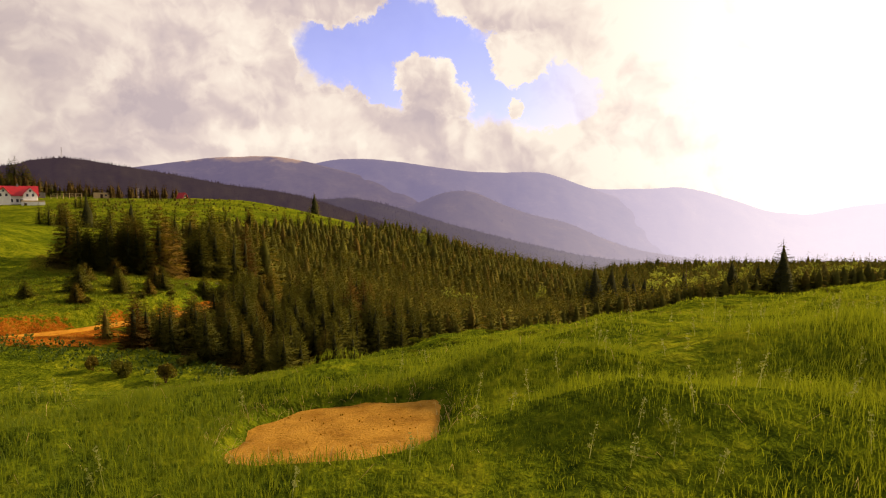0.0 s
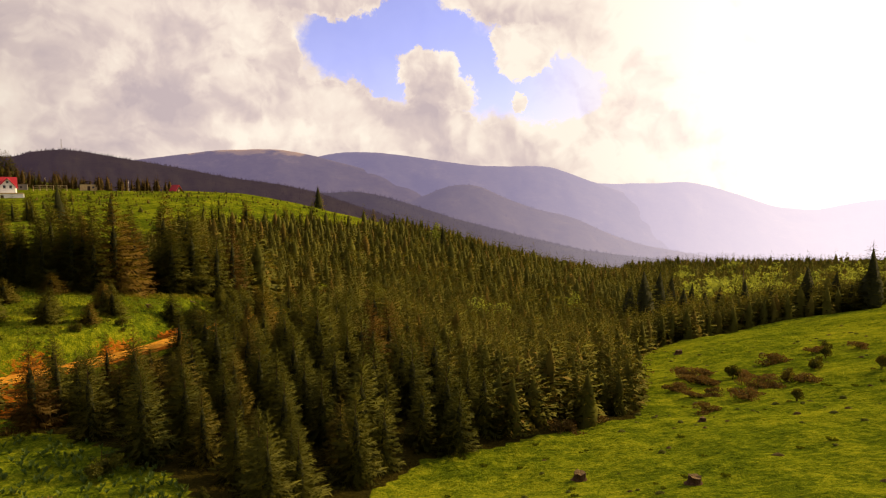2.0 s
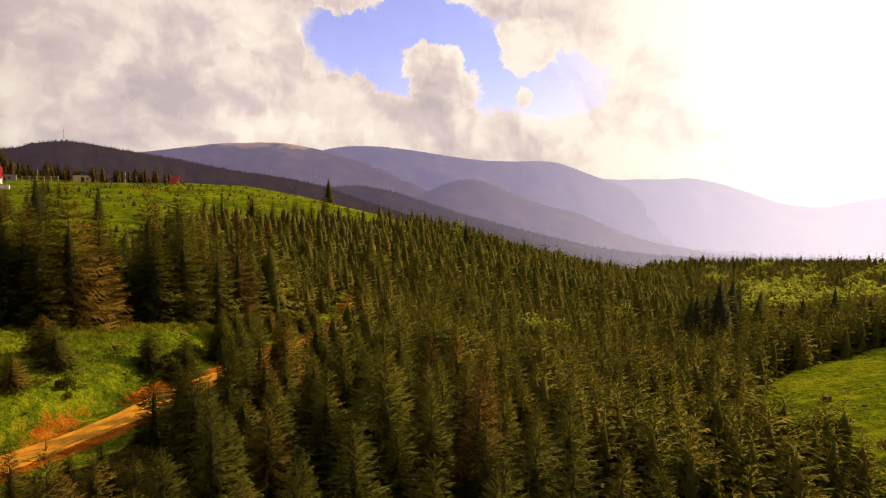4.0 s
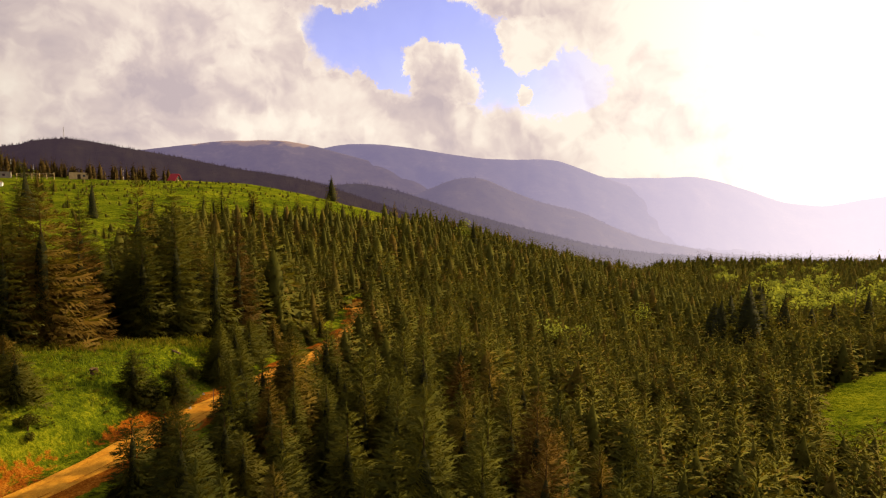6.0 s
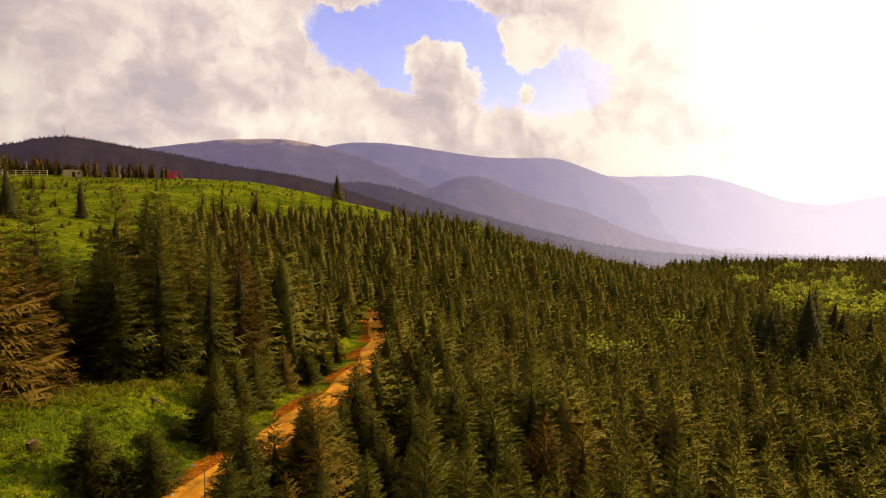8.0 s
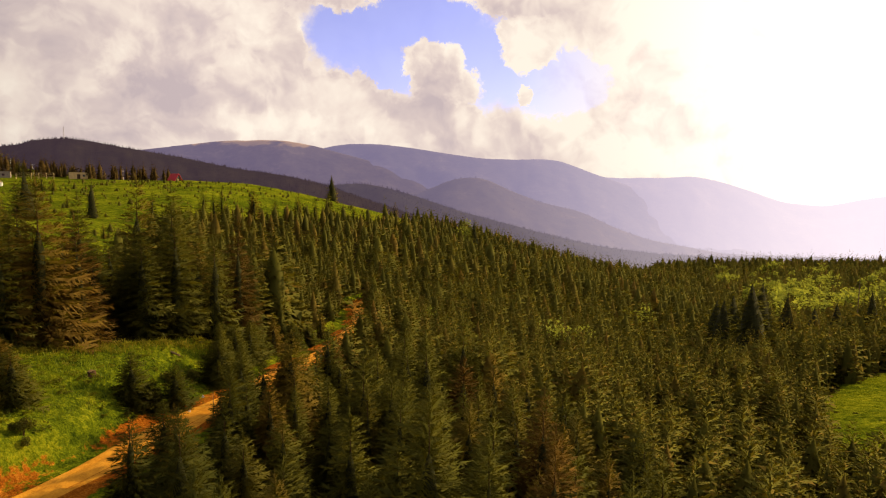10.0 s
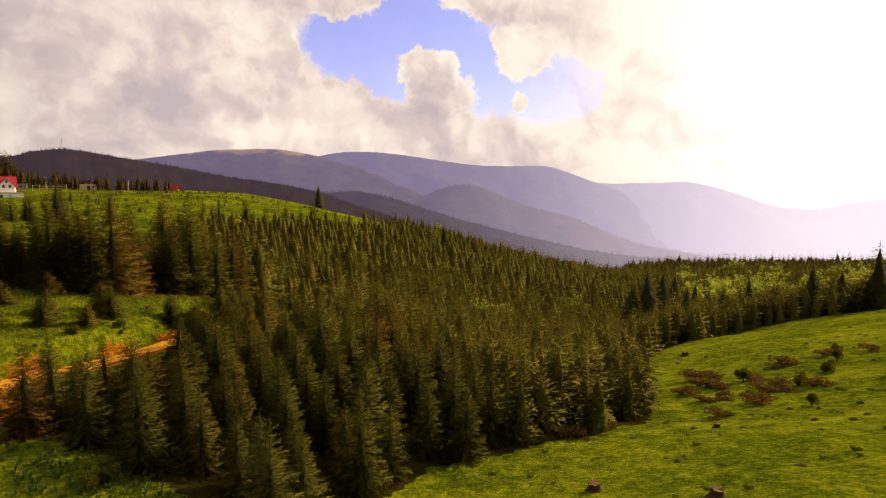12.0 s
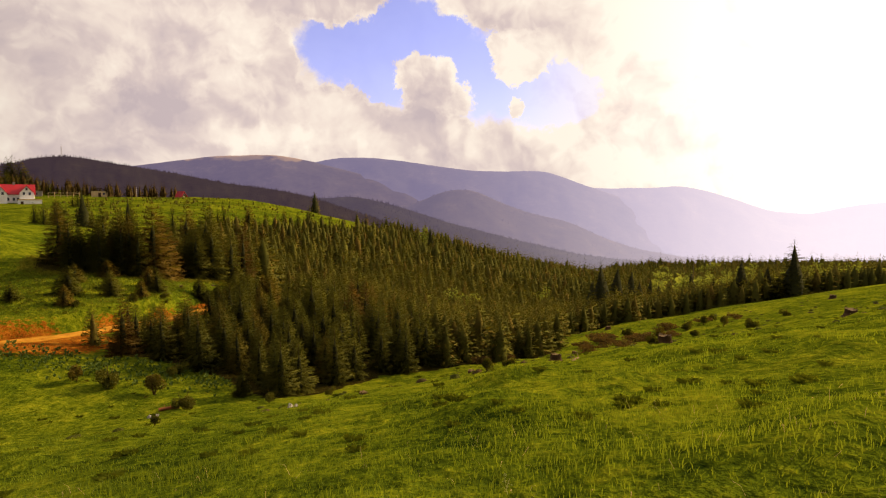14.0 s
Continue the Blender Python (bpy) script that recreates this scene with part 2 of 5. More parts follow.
def ground_material():
    """Grass, needle litter and bare earth, by the zones stored on the mesh."""
    m, t = material("ground_cover")
    place = world_place(t)
    zone = node(t, "ShaderNodeSeparateColor", [(0, node(t, "ShaderNodeAttribute", attribute="zone").outputs["Color"])]).outputs
    coarse = fractal(t, place, 0.07, 4.0, 0.6)
    mid = fractal(t, place, 0.6, 5.0, 0.6)
    fine = fractal(t, place, 9.0, 4.0, 0.65)
    tuft = fractal(t, place, 2.6, 4.0, 0.6)
    k = calc(t, "ADD", calc(t, "MULTIPLY", coarse, 0.25), calc(t, "ADD", calc(t, "MULTIPLY", mid, 0.25), calc(t, "ADD", calc(t, "MULTIPLY", tuft, 0.25), calc(t, "MULTIPLY", fine, 0.25))))
    grass = ramp(t, k, [(0.40, (0.018, 0.034, 0.004)), (0.49, (0.080, 0.112, 0.007)), (0.59, (0.225, 0.238, 0.014))])
    # needle litter, its brown darkened further for the shade under the trees
    litter = ramp(t, fine, [(0.3, (0.014, 0.013, 0.003)), (0.7, (0.042, 0.034, 0.007))])
    earth = ramp(t, calc(t, "ADD", calc(t, "MULTIPLY", mid, 0.5), calc(t, "MULTIPLY", fine, 0.5)), [(0.32, (0.07, 0.018, 0.005)), (0.5, (0.26, 0.078, 0.009)), (0.68, (0.50, 0.22, 0.028))])
    wood = ramp(t, calc(t, "ADD", zone[1], calc(t, "MULTIPLY", calc(t, "SUBTRACT", mid, 0.5), 0.9)), [(0.4, (0, 0, 0)), (0.6, (1, 1, 1))])
    bare = ramp(t, calc(t, "ADD", zone[0], calc(t, "MULTIPLY", calc(t, "SUBTRACT", tuft, 0.5), 0.9)), [(0.42, (0, 0, 0)), (0.56, (1, 1, 1))])
    lush = ramp(t, calc(t, "ADD", zone[2], calc(t, "MULTIPLY", calc(t, "SUBTRACT", tuft, 0.5), 0.8)), [(0.25, (0, 0, 0)), (0.7, (0.8, 0.8, 0.8))])
    grass = mixed(t, lush, grass, (0.030, 0.060, 0.003))
    color = mixed(t, wood, grass, litter)
    color = mixed(t, bare, color, earth)
    h = calc(t, "ADD", calc(t, "MULTIPLY", tuft, 0.6), calc(t, "ADD", calc(t, "MULTIPLY", fine, 0.3), calc(t, "MULTIPLY", fractal(t, place, 1.1, 3.0, 0.5), 0.8)))
    d = surface(t, color, 1.0, 0.0, h, 0.9, 0.40, 0.0)
    finish(t, d)
    return m


def ridge_material(name, dark, light, haze, amount, scale, sunward=0.0, bald=0.0):
    """Far wooded slopes with clearings; the kilometres of bright air before them are painted on as a glow."""
    m, t = material(name)
    place = world_place(t)
    f = fractal(t, place, scale, 6.0, 0.62)
    g = fractal(t, place, scale * 7.0, 4.0, 0.7)
    k = calc(t, "ADD", calc(t, "MULTIPLY", f, 0.6), calc(t, "MULTIPLY", g, 0.4))
    color = ramp(t, k, [(0.36, dark), (0.56, tuple(0.6 * a + 0.4 * b for a, b in zip(dark, light))), (0.66, light)])
    x = node(t, "ShaderNodeSeparateXYZ", [(0, place)]).outputs
    if bald:
        # summit pastures above the tree line
        open_top = calc(t, "ADD", x[2], calc(t, "MULTIPLY", calc(t, "SUBTRACT", f, 0.5), 170.0))
        open_top = node(t, "ShaderNodeMapRange", [(0, open_top), (1, bald), (2, bald + 22.0)], interpolation="SMOOTHSTEP").outputs[0]
        color = mixed(t, open_top, color, (0.20, 0.155, 0.075))
    s = surface(t, color, 1.0, 0.0, k, 0.35, 4.0, 0.0)
    # haze as emission of the slope itself, paler and stronger to the right
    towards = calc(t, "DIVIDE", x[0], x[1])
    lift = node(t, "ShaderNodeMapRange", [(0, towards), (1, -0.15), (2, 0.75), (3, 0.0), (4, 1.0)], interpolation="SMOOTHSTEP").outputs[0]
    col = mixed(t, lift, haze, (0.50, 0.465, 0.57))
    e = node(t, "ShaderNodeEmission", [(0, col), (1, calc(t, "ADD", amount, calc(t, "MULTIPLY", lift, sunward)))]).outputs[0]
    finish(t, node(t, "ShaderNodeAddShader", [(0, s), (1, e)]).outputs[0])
    return m


GROUND = ground_material()
SPRUCE = leaf_material("spruce_needles", (0.025, 0.032, 0.006), (0.106, 0.108, 0.017), (0.24, 0.21, 0.015), 0.24, 0.9, (0.14, 0.075, 0.015), 0.3, 0.16)
FAR_SPRUCE = leaf_material("far_spruce_needles", (0.032, 0.038, 0.007), (0.124, 0.124, 0.020), (0.24, 0.20, 0.015), 0.24, 0.25, (0.15, 0.085, 0.018), 0.2, 0.12)
BLADE = leaf_material("grass_blades", (0.030, 0.060, 0.008), (0.170, 0.225, 0.018), (0.36, 0.42, 0.02), 0.42, 1.2)
BIRCH = leaf_material("young_leaves", (0.10, 0.14, 0.02), (0.27, 0.31, 0.05), (0.42, 0.46, 0.05), 0.45, 0.8)
BARK = plain_material("bark", (0.028, 0.016, 0.008), (0.11, 0.065, 0.032), 3.0, 0.9, 0, 0.6, 0.03)
DEAD_WOOD = plain_material("weathered_wood", (0.10, 0.065, 0.04), (0.30, 0.20, 0.13), 4.0, 0.9, 0, 0.6, 0.03)
EARTH = plain_material("orange_earth", (0.30, 0.115, 0.010), (0.66, 0.33, 0.04), 1.1, 0.95, 0, 0.8, 0.05, False)
SOIL = plain_material("dark_soil", (0.035, 0.026, 0.009), (0.11, 0.078, 0.026), 4.0, 0.95, 0, 0.8, 0.05, False)

# inside of the crowns: the shade among the needles, painted as dark green-brown
SHADED_TWIGS = plain_material("shaded_twigs", (0.020, 0.024, 0.009), (0.050, 0.052, 0.018), 6.0, 0.95, 0, 0.8, 0.05, False)


# ---- the lie of the land ----
def smooth(t, a, b):
    t = np.clip((t - a) / (b - a), 0.0, 1.0)
    return t * t * (3 - 2 * t)


def profile(t, stations, heights, soft=2.5):
    return sum(np.interp(t + k * soft, stations, heights) for k in (-1, 0, 1)) / 3


ROAD = [(-62, 46), (-47, 56.5), (-40.5, 62.5), (-36.8, 68), (-34.5, 73), (-32.9, 78), (-31.9, 83), (-30.9, 88), (-29.5, 95),
        (-28.5, 103), (-28.2, 115), (-29.0, 133), (-31, 145), (-33.6, 155), (-29, 171), (-18, 186)]


def road_distance(x, y):
    """Distance from the road's middle, and which side (positive: uphill, to the left)."""
    best, side = np.full(np.shape(x), 1e9), np.zeros(np.shape(x))
    for (ax, ay), (bx, by) in zip(ROAD[:-1], ROAD[1:]):
        dx, dy = bx - ax, by - ay
        u = np.clip(((x - ax) * dx + (y - ay) * dy) / (dx * dx + dy * dy), 0, 1)
        ex, ey = x - ax - u * dx, y - ay - u * dy
        d = np.hypot(ex, ey)
        side = np.where(d < best, np.sign(dx * ey - dy * ex), side)
        best = np.minimum(best, d)
    return best, side


def valley_floor(y):
    return profile(y, [20, 64, 75, 83, 97, 111, 125, 140, 157, 180, 220, 263, 300, 360, 450, 700], [-12, -12.6, -12.8, -13, -14, -15.8, -17.5, -19, -20.2, -20.5, -17, -13.5, -11.5, -16, -40, -90])


def start_hill(x, y):
    p = profile(y, [-400, -60, -8, 0, 5, 8, 10, 14, 18, 22, 26, 31, 40, 52, 65, 80, 108, 150, 220, 310, 400, 480, 600, 900],
                [-60, -9, -0.7, 0, -0.1, -0.65, -1.15, -2.1, -3.15, -4.25, -5.4, -7.0, -9.8, -13.3, -17, -20.5, -26, -36, -54, -69, -73, -69, -98, -130], 1.5)
    across = np.where(x < 80, x - 1, 79 + 60 * (1 - np.exp(-(x - 80) / 60.0)))
    return p + 0.16 * across * smooth(y, -5, 14) * (1 - 0.6 * smooth(y, 300, 700))


def far_side(x, y):
    s = 0.10 + 0.13 * smooth(y, 60, 105)
    d = -32 - x
    down = np.where(d > -60, d, -60 - 90 * (1 - np.exp(-np.maximum(-60 - d, 0) / 110.0)))
    up = s * np.maximum(d, 0)
    up = -1.5 * np.log(np.exp(-up / 1.5) + np.exp(-16.0 / 1.5))
    z = valley_floor(y) + np.where(d > 0, up, (s + 0.08 * smooth(y, 210, 280)) * down)
    terrace = smooth(d, 1.5, 6) * (1 - smooth(d, 14, 34)) * smooth(y, 58, 72) * (1 - smooth(y, 100, 116))
    z = z + 1.5 * terrace
    z = z + 17 * np.exp(-(((x + 290) / 85.0) ** 2 + ((y - 385) / 75.0) ** 2)) * (d > 0)
    return z


def ripple(x, y):
    """Soft unevenness of the turf."""
    return (0.10 * np.sin(0.9 * x + 0.35 * y + 1.1) * np.sin(0.5 * y - 0.4 * x) + 0.05 * np.sin(2.1 * x - 1.3 * y) * np.sin(1.7 * y + 0.6 * x)
            + 0.25 * np.sin(0.17 * x + 0.11 * y) * np.sin(0.13 * y - 0.07 * x + 0.5))


HUMMOCKS = []
_r = random.Random(77)
for _ in range(190):
    _y = 3.4 + 40 * _r.random() ** 1.4
    HUMMOCKS.append((_r.uniform(-0.75, 0.95) * (_y + 1.5), _y, _r.uniform(0.35, 0.85), _r.uniform(0.06, 0.2)))
HUMMOCKS = [h for h in HUMMOCKS if math.hypot(h[0] + 0.75, h[1] - 3.85) > 1.7]


def hummocks(x, y):
    """Low tussocky mounds of the upper meadow."""
    z = np.zeros(np.shape(x))
    near = (y > 1) & (y < 50) & (np.abs(x) < 55)
    if not np.any(near):
        return z
    xs, ys = x[near], y[near]
    add = np.zeros(xs.shape)
    for a, b, r, h in HUMMOCKS:
        add += h * np.exp(-((xs - a) ** 2 + 1.6 * (ys - b) ** 2) / (r * r))
    z[near] = add
    return z


HUMMOCKS += [(3.1, 4.7, 0.9, 0.26), (2.1, 3.3, 0.7, 0.17), (1.7, 6.8, 0.7, 0.24), (2.6, 7.6, 0.8, 0.22), (4.6, 5.6, 0.9, 0.22), (-2.6, 5.6, 0.7, 0.14), (0.9, 4.9, 0.6, 0.12)]


def pit(x, y):
    """How deep the bare patch is worn into the turf."""
    q = (np.abs(x + 0.76 - 0.08 * (y - 4.22)) / 0.86) ** 3 + (np.abs(y - 4.22) / 0.88) ** 3
    return -0.10 * (1 - smooth(q, 0.55, 1.0))


def wheel_ruts(x, y):
    """Two shallow ruts of an old cart way slanting over the meadow."""
    s = y - 16.0 - 1.02 * (x - 0.5)
    k = smooth(x, -3, 1) * (1 - smooth(x, 34, 44))
    return -0.22 * k * (np.exp(-((s - 0.0) / 0.6) ** 2) + np.exp(-((s - 2.3) / 0.6) ** 2))


def height(x, y):
    x, y = np.atleast_1d(np.asarray(x, float)), np.atleast_1d(np.asarray(y, float))
    a, b = start_hill(x, y), far_side(x, y)
    z = np.maximum(a, b) + 0.8 * np.log1p(np.exp(-np.abs(a - b) / 0.8))
    z = z + hummocks(x, y) + pit(x, y) + wheel_ruts(x, y) + ripple(x, y) * smooth(np.hypot(x, y - 2), 3, 14)
    d, side = road_distance(x, y)
    bench = valley_floor(y) + 0.1
    k = np.where(side > 0, 1 - smooth(d, 2.0, 3.1), 1 - smooth(d, 2.0, 5.5))
    z = z * (1 - k) + bench * k
    far = np.hypot(x, y)
    return z - 430 * smooth(far, 600, 2600)


def height_at(x, y):
    return float(height(x, y)[0])


def inside(x, y, ring):
    """Whether points lie inside a closed ring."""
    hit = np.zeros(np.shape(x), bool)
    for (ax, ay), (bx, by) in zip(ring, ring[1:] + ring[:1]):
        if ay != by:
            cross = (ay > y) != (by > y)
            hit ^= cross & (x < (bx - ax) * (y - ay) / (by - ay) + ax)
    return hit


# the wood: from the foot of the meadow across the valley to the far crest
WOOD_NEAR = [(-31.5, 71), (-34.2, 63), (-35, 57.5), (-31, 56.2), (-25, 54.5), (-20.5, 52), (-16.5, 48.2), (-14, 45.5), (-10.5, 49), (-7, 57), (2, 62), (10, 67), (15.5, 80), (15, 94), (20, 104.5), (29, 118.5), (44, 132), (60, 140), (82, 146), (120, 165), (180, 190), (330, 260), (420, 420), (380, 560), (140, 480), (60, 380), (10, 330), (-25, 305)]
WOOD_FAR = [(-41, 275), (-62, 237), (-80, 211), (-86, 187), (-76, 152), (-62, 126), (-58, 110), (-64, 92), (-60, 85), (-52, 83), (-44, 86), (-41, 91), (-37.5, 97), (-34, 103), (-33, 118), (-33, 133), (-34.5, 145), (-37, 155), (-32, 174), (-24, 178), (-29, 160), (-27, 145), (-26, 133), (-26, 115), (-26.5, 103), (-27, 95), (-28.5, 86), (-30, 76)]
WOOD = WOOD_NEAR + WOOD_FAR


def grow(lo, hi, fine, rate):
    """Grid lines: even in the middle, wider and wider outwards."""
    mid = list(np.arange(lo, hi + 1e-6, fine))
    step, out = fine, []
    v = hi
    while v < 4900:
        step *= rate
        v += step
        out.append(v)
    step, left = fine, []
    v = lo
    while v > -4900:
        step *= rate
        v -= step
        left.append(v)
    return np.array(left[::-1] + mid + out)


def mesh_object(name, verts, faces, mat, parent=None, smooth_shade=False):
    me = bpy.data.meshes.new(name)
    me.from_pydata([tuple(v) for v in verts], [], faces)
    me.materials.append(mat)
    if smooth_shade:
        me.polygons.foreach_set("use_smooth", [True] * len(me.polygons))
    me.update()
    ob = new(name, me)
    ob.parent = parent
    return ob


def build_ground():
    xs, ys = grow(-48, 44, 0.60, 1.07), grow(-1, 104, 0.60, 1.07)
    xs = np.unique(np.concatenate([xs[(xs < -1.75) | (xs > 0.25)], np.arange(-1.75, 0.26, 0.07)]))
    ys = np.unique(np.concatenate([ys[(ys < 3.2) | (ys > 5.29)], np.arange(3.2, 5.30, 0.07)]))
    gx, gy = np.meshgrid(xs, ys)
    gz = height(gx, gy)
    n, m = len(xs), len(ys)
    verts = np.stack([gx, gy, gz], -1).reshape(-1, 3)
    i = (np.arange(m - 1)[:, None] * n + np.arange(n - 1)).ravel()
    faces = np.stack([i, i + 1, i + n + 1, i + n], 1).tolist()
    ob = mesh_object("ground", verts.tolist(), faces, GROUND, None, True)
    d, side = road_distance(gx, gy)
    bank = 0.55 * (1 - smooth(gy, 66, 80)) + 0.25
    dirt = np.where(side > 0, (1 - smooth(d, 2.0 + 0.4 * bank, 2.9 + 0.8 * bank)) * (0.60 + 0.35 * np.sin(0.55 * gy) * np.sin(0.9 * gx + 1)), 0.8 * (1 - smooth(d, 1.4, 2.9)))
    dirt = np.maximum(dirt, 1.1 * np.exp(-(((gx + 40.5) / 8.0) ** 2 + ((gy - 58.0) / 6.2) ** 2)))
    wood = inside(gx, gy, WOOD).astype(float)
    zone = np.stack([dirt, wood, np.clip(-5.0 * wheel_ruts(gx, gy), 0, 1), 1 + 0 * gx], -1).reshape(-1).astype(np.float32)
    at = ob.data.attributes.new("zone", "FLOAT_COLOR", "POINT")
    at.data.foreach_set("color", zone)
    return tagged(ob, "grassy mountain hillside falling into a wooded valley", "ground", kind="structure")


build_ground()


def build_road():
    pts = []
    for (ax, ay), (bx, by) in zip(ROAD[:-1], ROAD[1:]):
        k = max(2, int(math.hypot(bx - ax, by - ay) / 0.7))
        pts += [(ax + (bx - ax) * i / k, ay + (by - ay) * i / k) for i in range(k)]
    p = np.array(pts)
    for _ in range(6):
        p[1:-1] = (p[:-2] + 2 * p[1:-1] + p[2:]) / 4
    d = np.gradient(p, axis=0)
    d /= np.linalg.norm(d, axis=1)[:, None]
    across = np.stack([d[:, 1], -d[:, 0]], 1)
    offs = np.array([-1.6, -1.25, -0.95, -0.7, -0.42, 0.0, 0.42, 0.7, 0.95, 1.25, 1.6])
    ruts = np.array([-0.10, 0.03, 0.02, -0.05, 0.02, 0.05, 0.02, -0.05, 0.02, 0.03, -0.10])
    verts = []
    for i, (q, a) in enumerate(zip(p, across)):
        for o, r in zip(offs, ruts):
            w = o * (1.0 if q[1] < 62 else 0.78) * (1 + 0.18 * math.sin(i * 0.31) * (abs(o) > 1.2))
            x, y = q + a * w
            verts.append((x, y, float(valley_floor(np.array(q[1]))) + 0.15 + r + 0.03 * noise.noise((x * 0.8, y * 0.8, 0))))
    n = len(offs)
    faces = [(j * n + i, j * n + i + 1, (j + 1) * n + i + 1, (j + 1) * n + i) for j in range(len(p) - 1) for i in range(n - 1)]
    ob = mesh_object("road", verts, faces, EARTH, None, True)
    tagged(ob, "rutted orange dirt track winding through the spruce wood", "road", kind="structure")


build_road()


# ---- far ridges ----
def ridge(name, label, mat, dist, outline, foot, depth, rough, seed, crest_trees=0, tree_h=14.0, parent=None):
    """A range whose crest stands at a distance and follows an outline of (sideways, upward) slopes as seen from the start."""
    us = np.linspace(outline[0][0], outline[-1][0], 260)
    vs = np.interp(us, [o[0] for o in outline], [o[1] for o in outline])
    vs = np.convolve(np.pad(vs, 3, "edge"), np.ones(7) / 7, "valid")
    rows = 34
    verts, faces = [], []
    for j in range(rows):
        f = j / (rows - 1)
        d = dist - depth * f
        for u, v in zip(us, vs):
            x = u * d
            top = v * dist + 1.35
            fall = f ** 1.15
            spur = noise.fractal(Vector((u * dist / rough, f * 1.6, seed)), 0.8, 2.1, 5)
            z = top + (foot - top) * fall + spur * rough * 0.10 * min(1, f * 5) * (1 - 0.5 * f)
            z += 2.0 * noise.noise((u * dist / 18, 0, seed)) * (dist / 3000)
            verts.append((x, d, z))
    # a steep back, so that the crest is closed
    for u, v in zip(us, vs):
        verts.append((u * (dist + 150), dist + 150, foot))
    n = len(us)
    for j in range(rows - 1):
        faces += [(j * n + i, (j + 1) * n + i, (j + 1) * n + i + 1, j * n + i + 1) for i in range(n - 1)]
    b = rows * n
    faces += [(b + i, i, i + 1, b + i + 1) for i in range(n - 1)]
    # single firs that fret the skyline
    rng = random.Random(seed)
    for _ in range(crest_trees):
        k = rng.random() * (n - 2)
        i = int(k)
        f = rng.random() ** 2 * 0.35
        j = int(f * (rows - 1))
        x, y, z = verts[j * n + i]
        u2 = rng.random()
        x2, y2, z2 = verts[j * n + i + 1]
        x, y, z = x + (x2 - x) * u2, y + (y2 - y) * u2, z + (z2 - z) * u2
        h, r = tree_h * rng.uniform(0.6, 1.2), tree_h * 0.19
        c = len(verts)
        verts += [(x - r, y, z - 2), (x + r * 0.5, y - r * 0.8, z - 2), (x + r * 0.5, y + r * 0.8, z - 2), (x, y, z + h)]
        faces += [(c, c + 1, c + 3), (c + 1, c + 2, c + 3), (c + 2, c, c + 3)]
    ob = mesh_object(name, verts, faces, mat, None, True)
    return tagged(ob, label, "mountain", kind="structure")


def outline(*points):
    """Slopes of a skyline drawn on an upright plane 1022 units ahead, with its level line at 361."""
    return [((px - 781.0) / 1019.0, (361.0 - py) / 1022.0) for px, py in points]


# third colour: haze painted as emission, brighter for the farther ranges
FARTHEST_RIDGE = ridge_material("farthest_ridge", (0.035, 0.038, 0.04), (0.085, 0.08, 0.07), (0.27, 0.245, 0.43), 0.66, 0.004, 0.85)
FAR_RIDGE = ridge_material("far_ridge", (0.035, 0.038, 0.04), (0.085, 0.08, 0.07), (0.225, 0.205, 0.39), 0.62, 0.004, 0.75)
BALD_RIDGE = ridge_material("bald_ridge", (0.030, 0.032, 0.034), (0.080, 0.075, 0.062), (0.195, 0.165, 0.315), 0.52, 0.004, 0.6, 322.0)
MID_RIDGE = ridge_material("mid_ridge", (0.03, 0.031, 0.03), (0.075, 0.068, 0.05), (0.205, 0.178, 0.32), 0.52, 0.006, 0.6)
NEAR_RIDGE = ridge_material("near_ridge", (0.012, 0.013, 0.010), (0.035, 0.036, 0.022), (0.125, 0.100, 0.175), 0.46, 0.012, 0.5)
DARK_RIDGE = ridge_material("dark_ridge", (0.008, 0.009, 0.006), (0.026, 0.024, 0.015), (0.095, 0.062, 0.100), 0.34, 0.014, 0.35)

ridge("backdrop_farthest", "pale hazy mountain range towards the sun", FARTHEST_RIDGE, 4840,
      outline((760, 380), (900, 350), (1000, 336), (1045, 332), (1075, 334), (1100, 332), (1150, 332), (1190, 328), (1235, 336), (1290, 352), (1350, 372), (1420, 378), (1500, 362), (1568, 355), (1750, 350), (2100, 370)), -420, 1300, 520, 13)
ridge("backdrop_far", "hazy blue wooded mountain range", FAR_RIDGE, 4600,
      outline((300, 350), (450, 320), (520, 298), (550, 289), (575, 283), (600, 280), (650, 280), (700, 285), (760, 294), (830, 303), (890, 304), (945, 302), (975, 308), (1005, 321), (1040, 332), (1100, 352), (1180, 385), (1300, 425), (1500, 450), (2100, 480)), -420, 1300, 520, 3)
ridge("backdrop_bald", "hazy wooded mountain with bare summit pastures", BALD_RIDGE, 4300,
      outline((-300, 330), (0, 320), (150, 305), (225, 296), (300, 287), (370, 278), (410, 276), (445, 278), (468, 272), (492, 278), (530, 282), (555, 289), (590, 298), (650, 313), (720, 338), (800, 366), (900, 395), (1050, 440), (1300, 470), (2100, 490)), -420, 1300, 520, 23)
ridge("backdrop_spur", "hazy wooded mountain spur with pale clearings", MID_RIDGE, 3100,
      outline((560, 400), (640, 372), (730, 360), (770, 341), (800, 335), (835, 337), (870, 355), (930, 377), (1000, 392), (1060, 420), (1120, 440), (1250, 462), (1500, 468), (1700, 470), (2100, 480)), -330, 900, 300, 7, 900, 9)
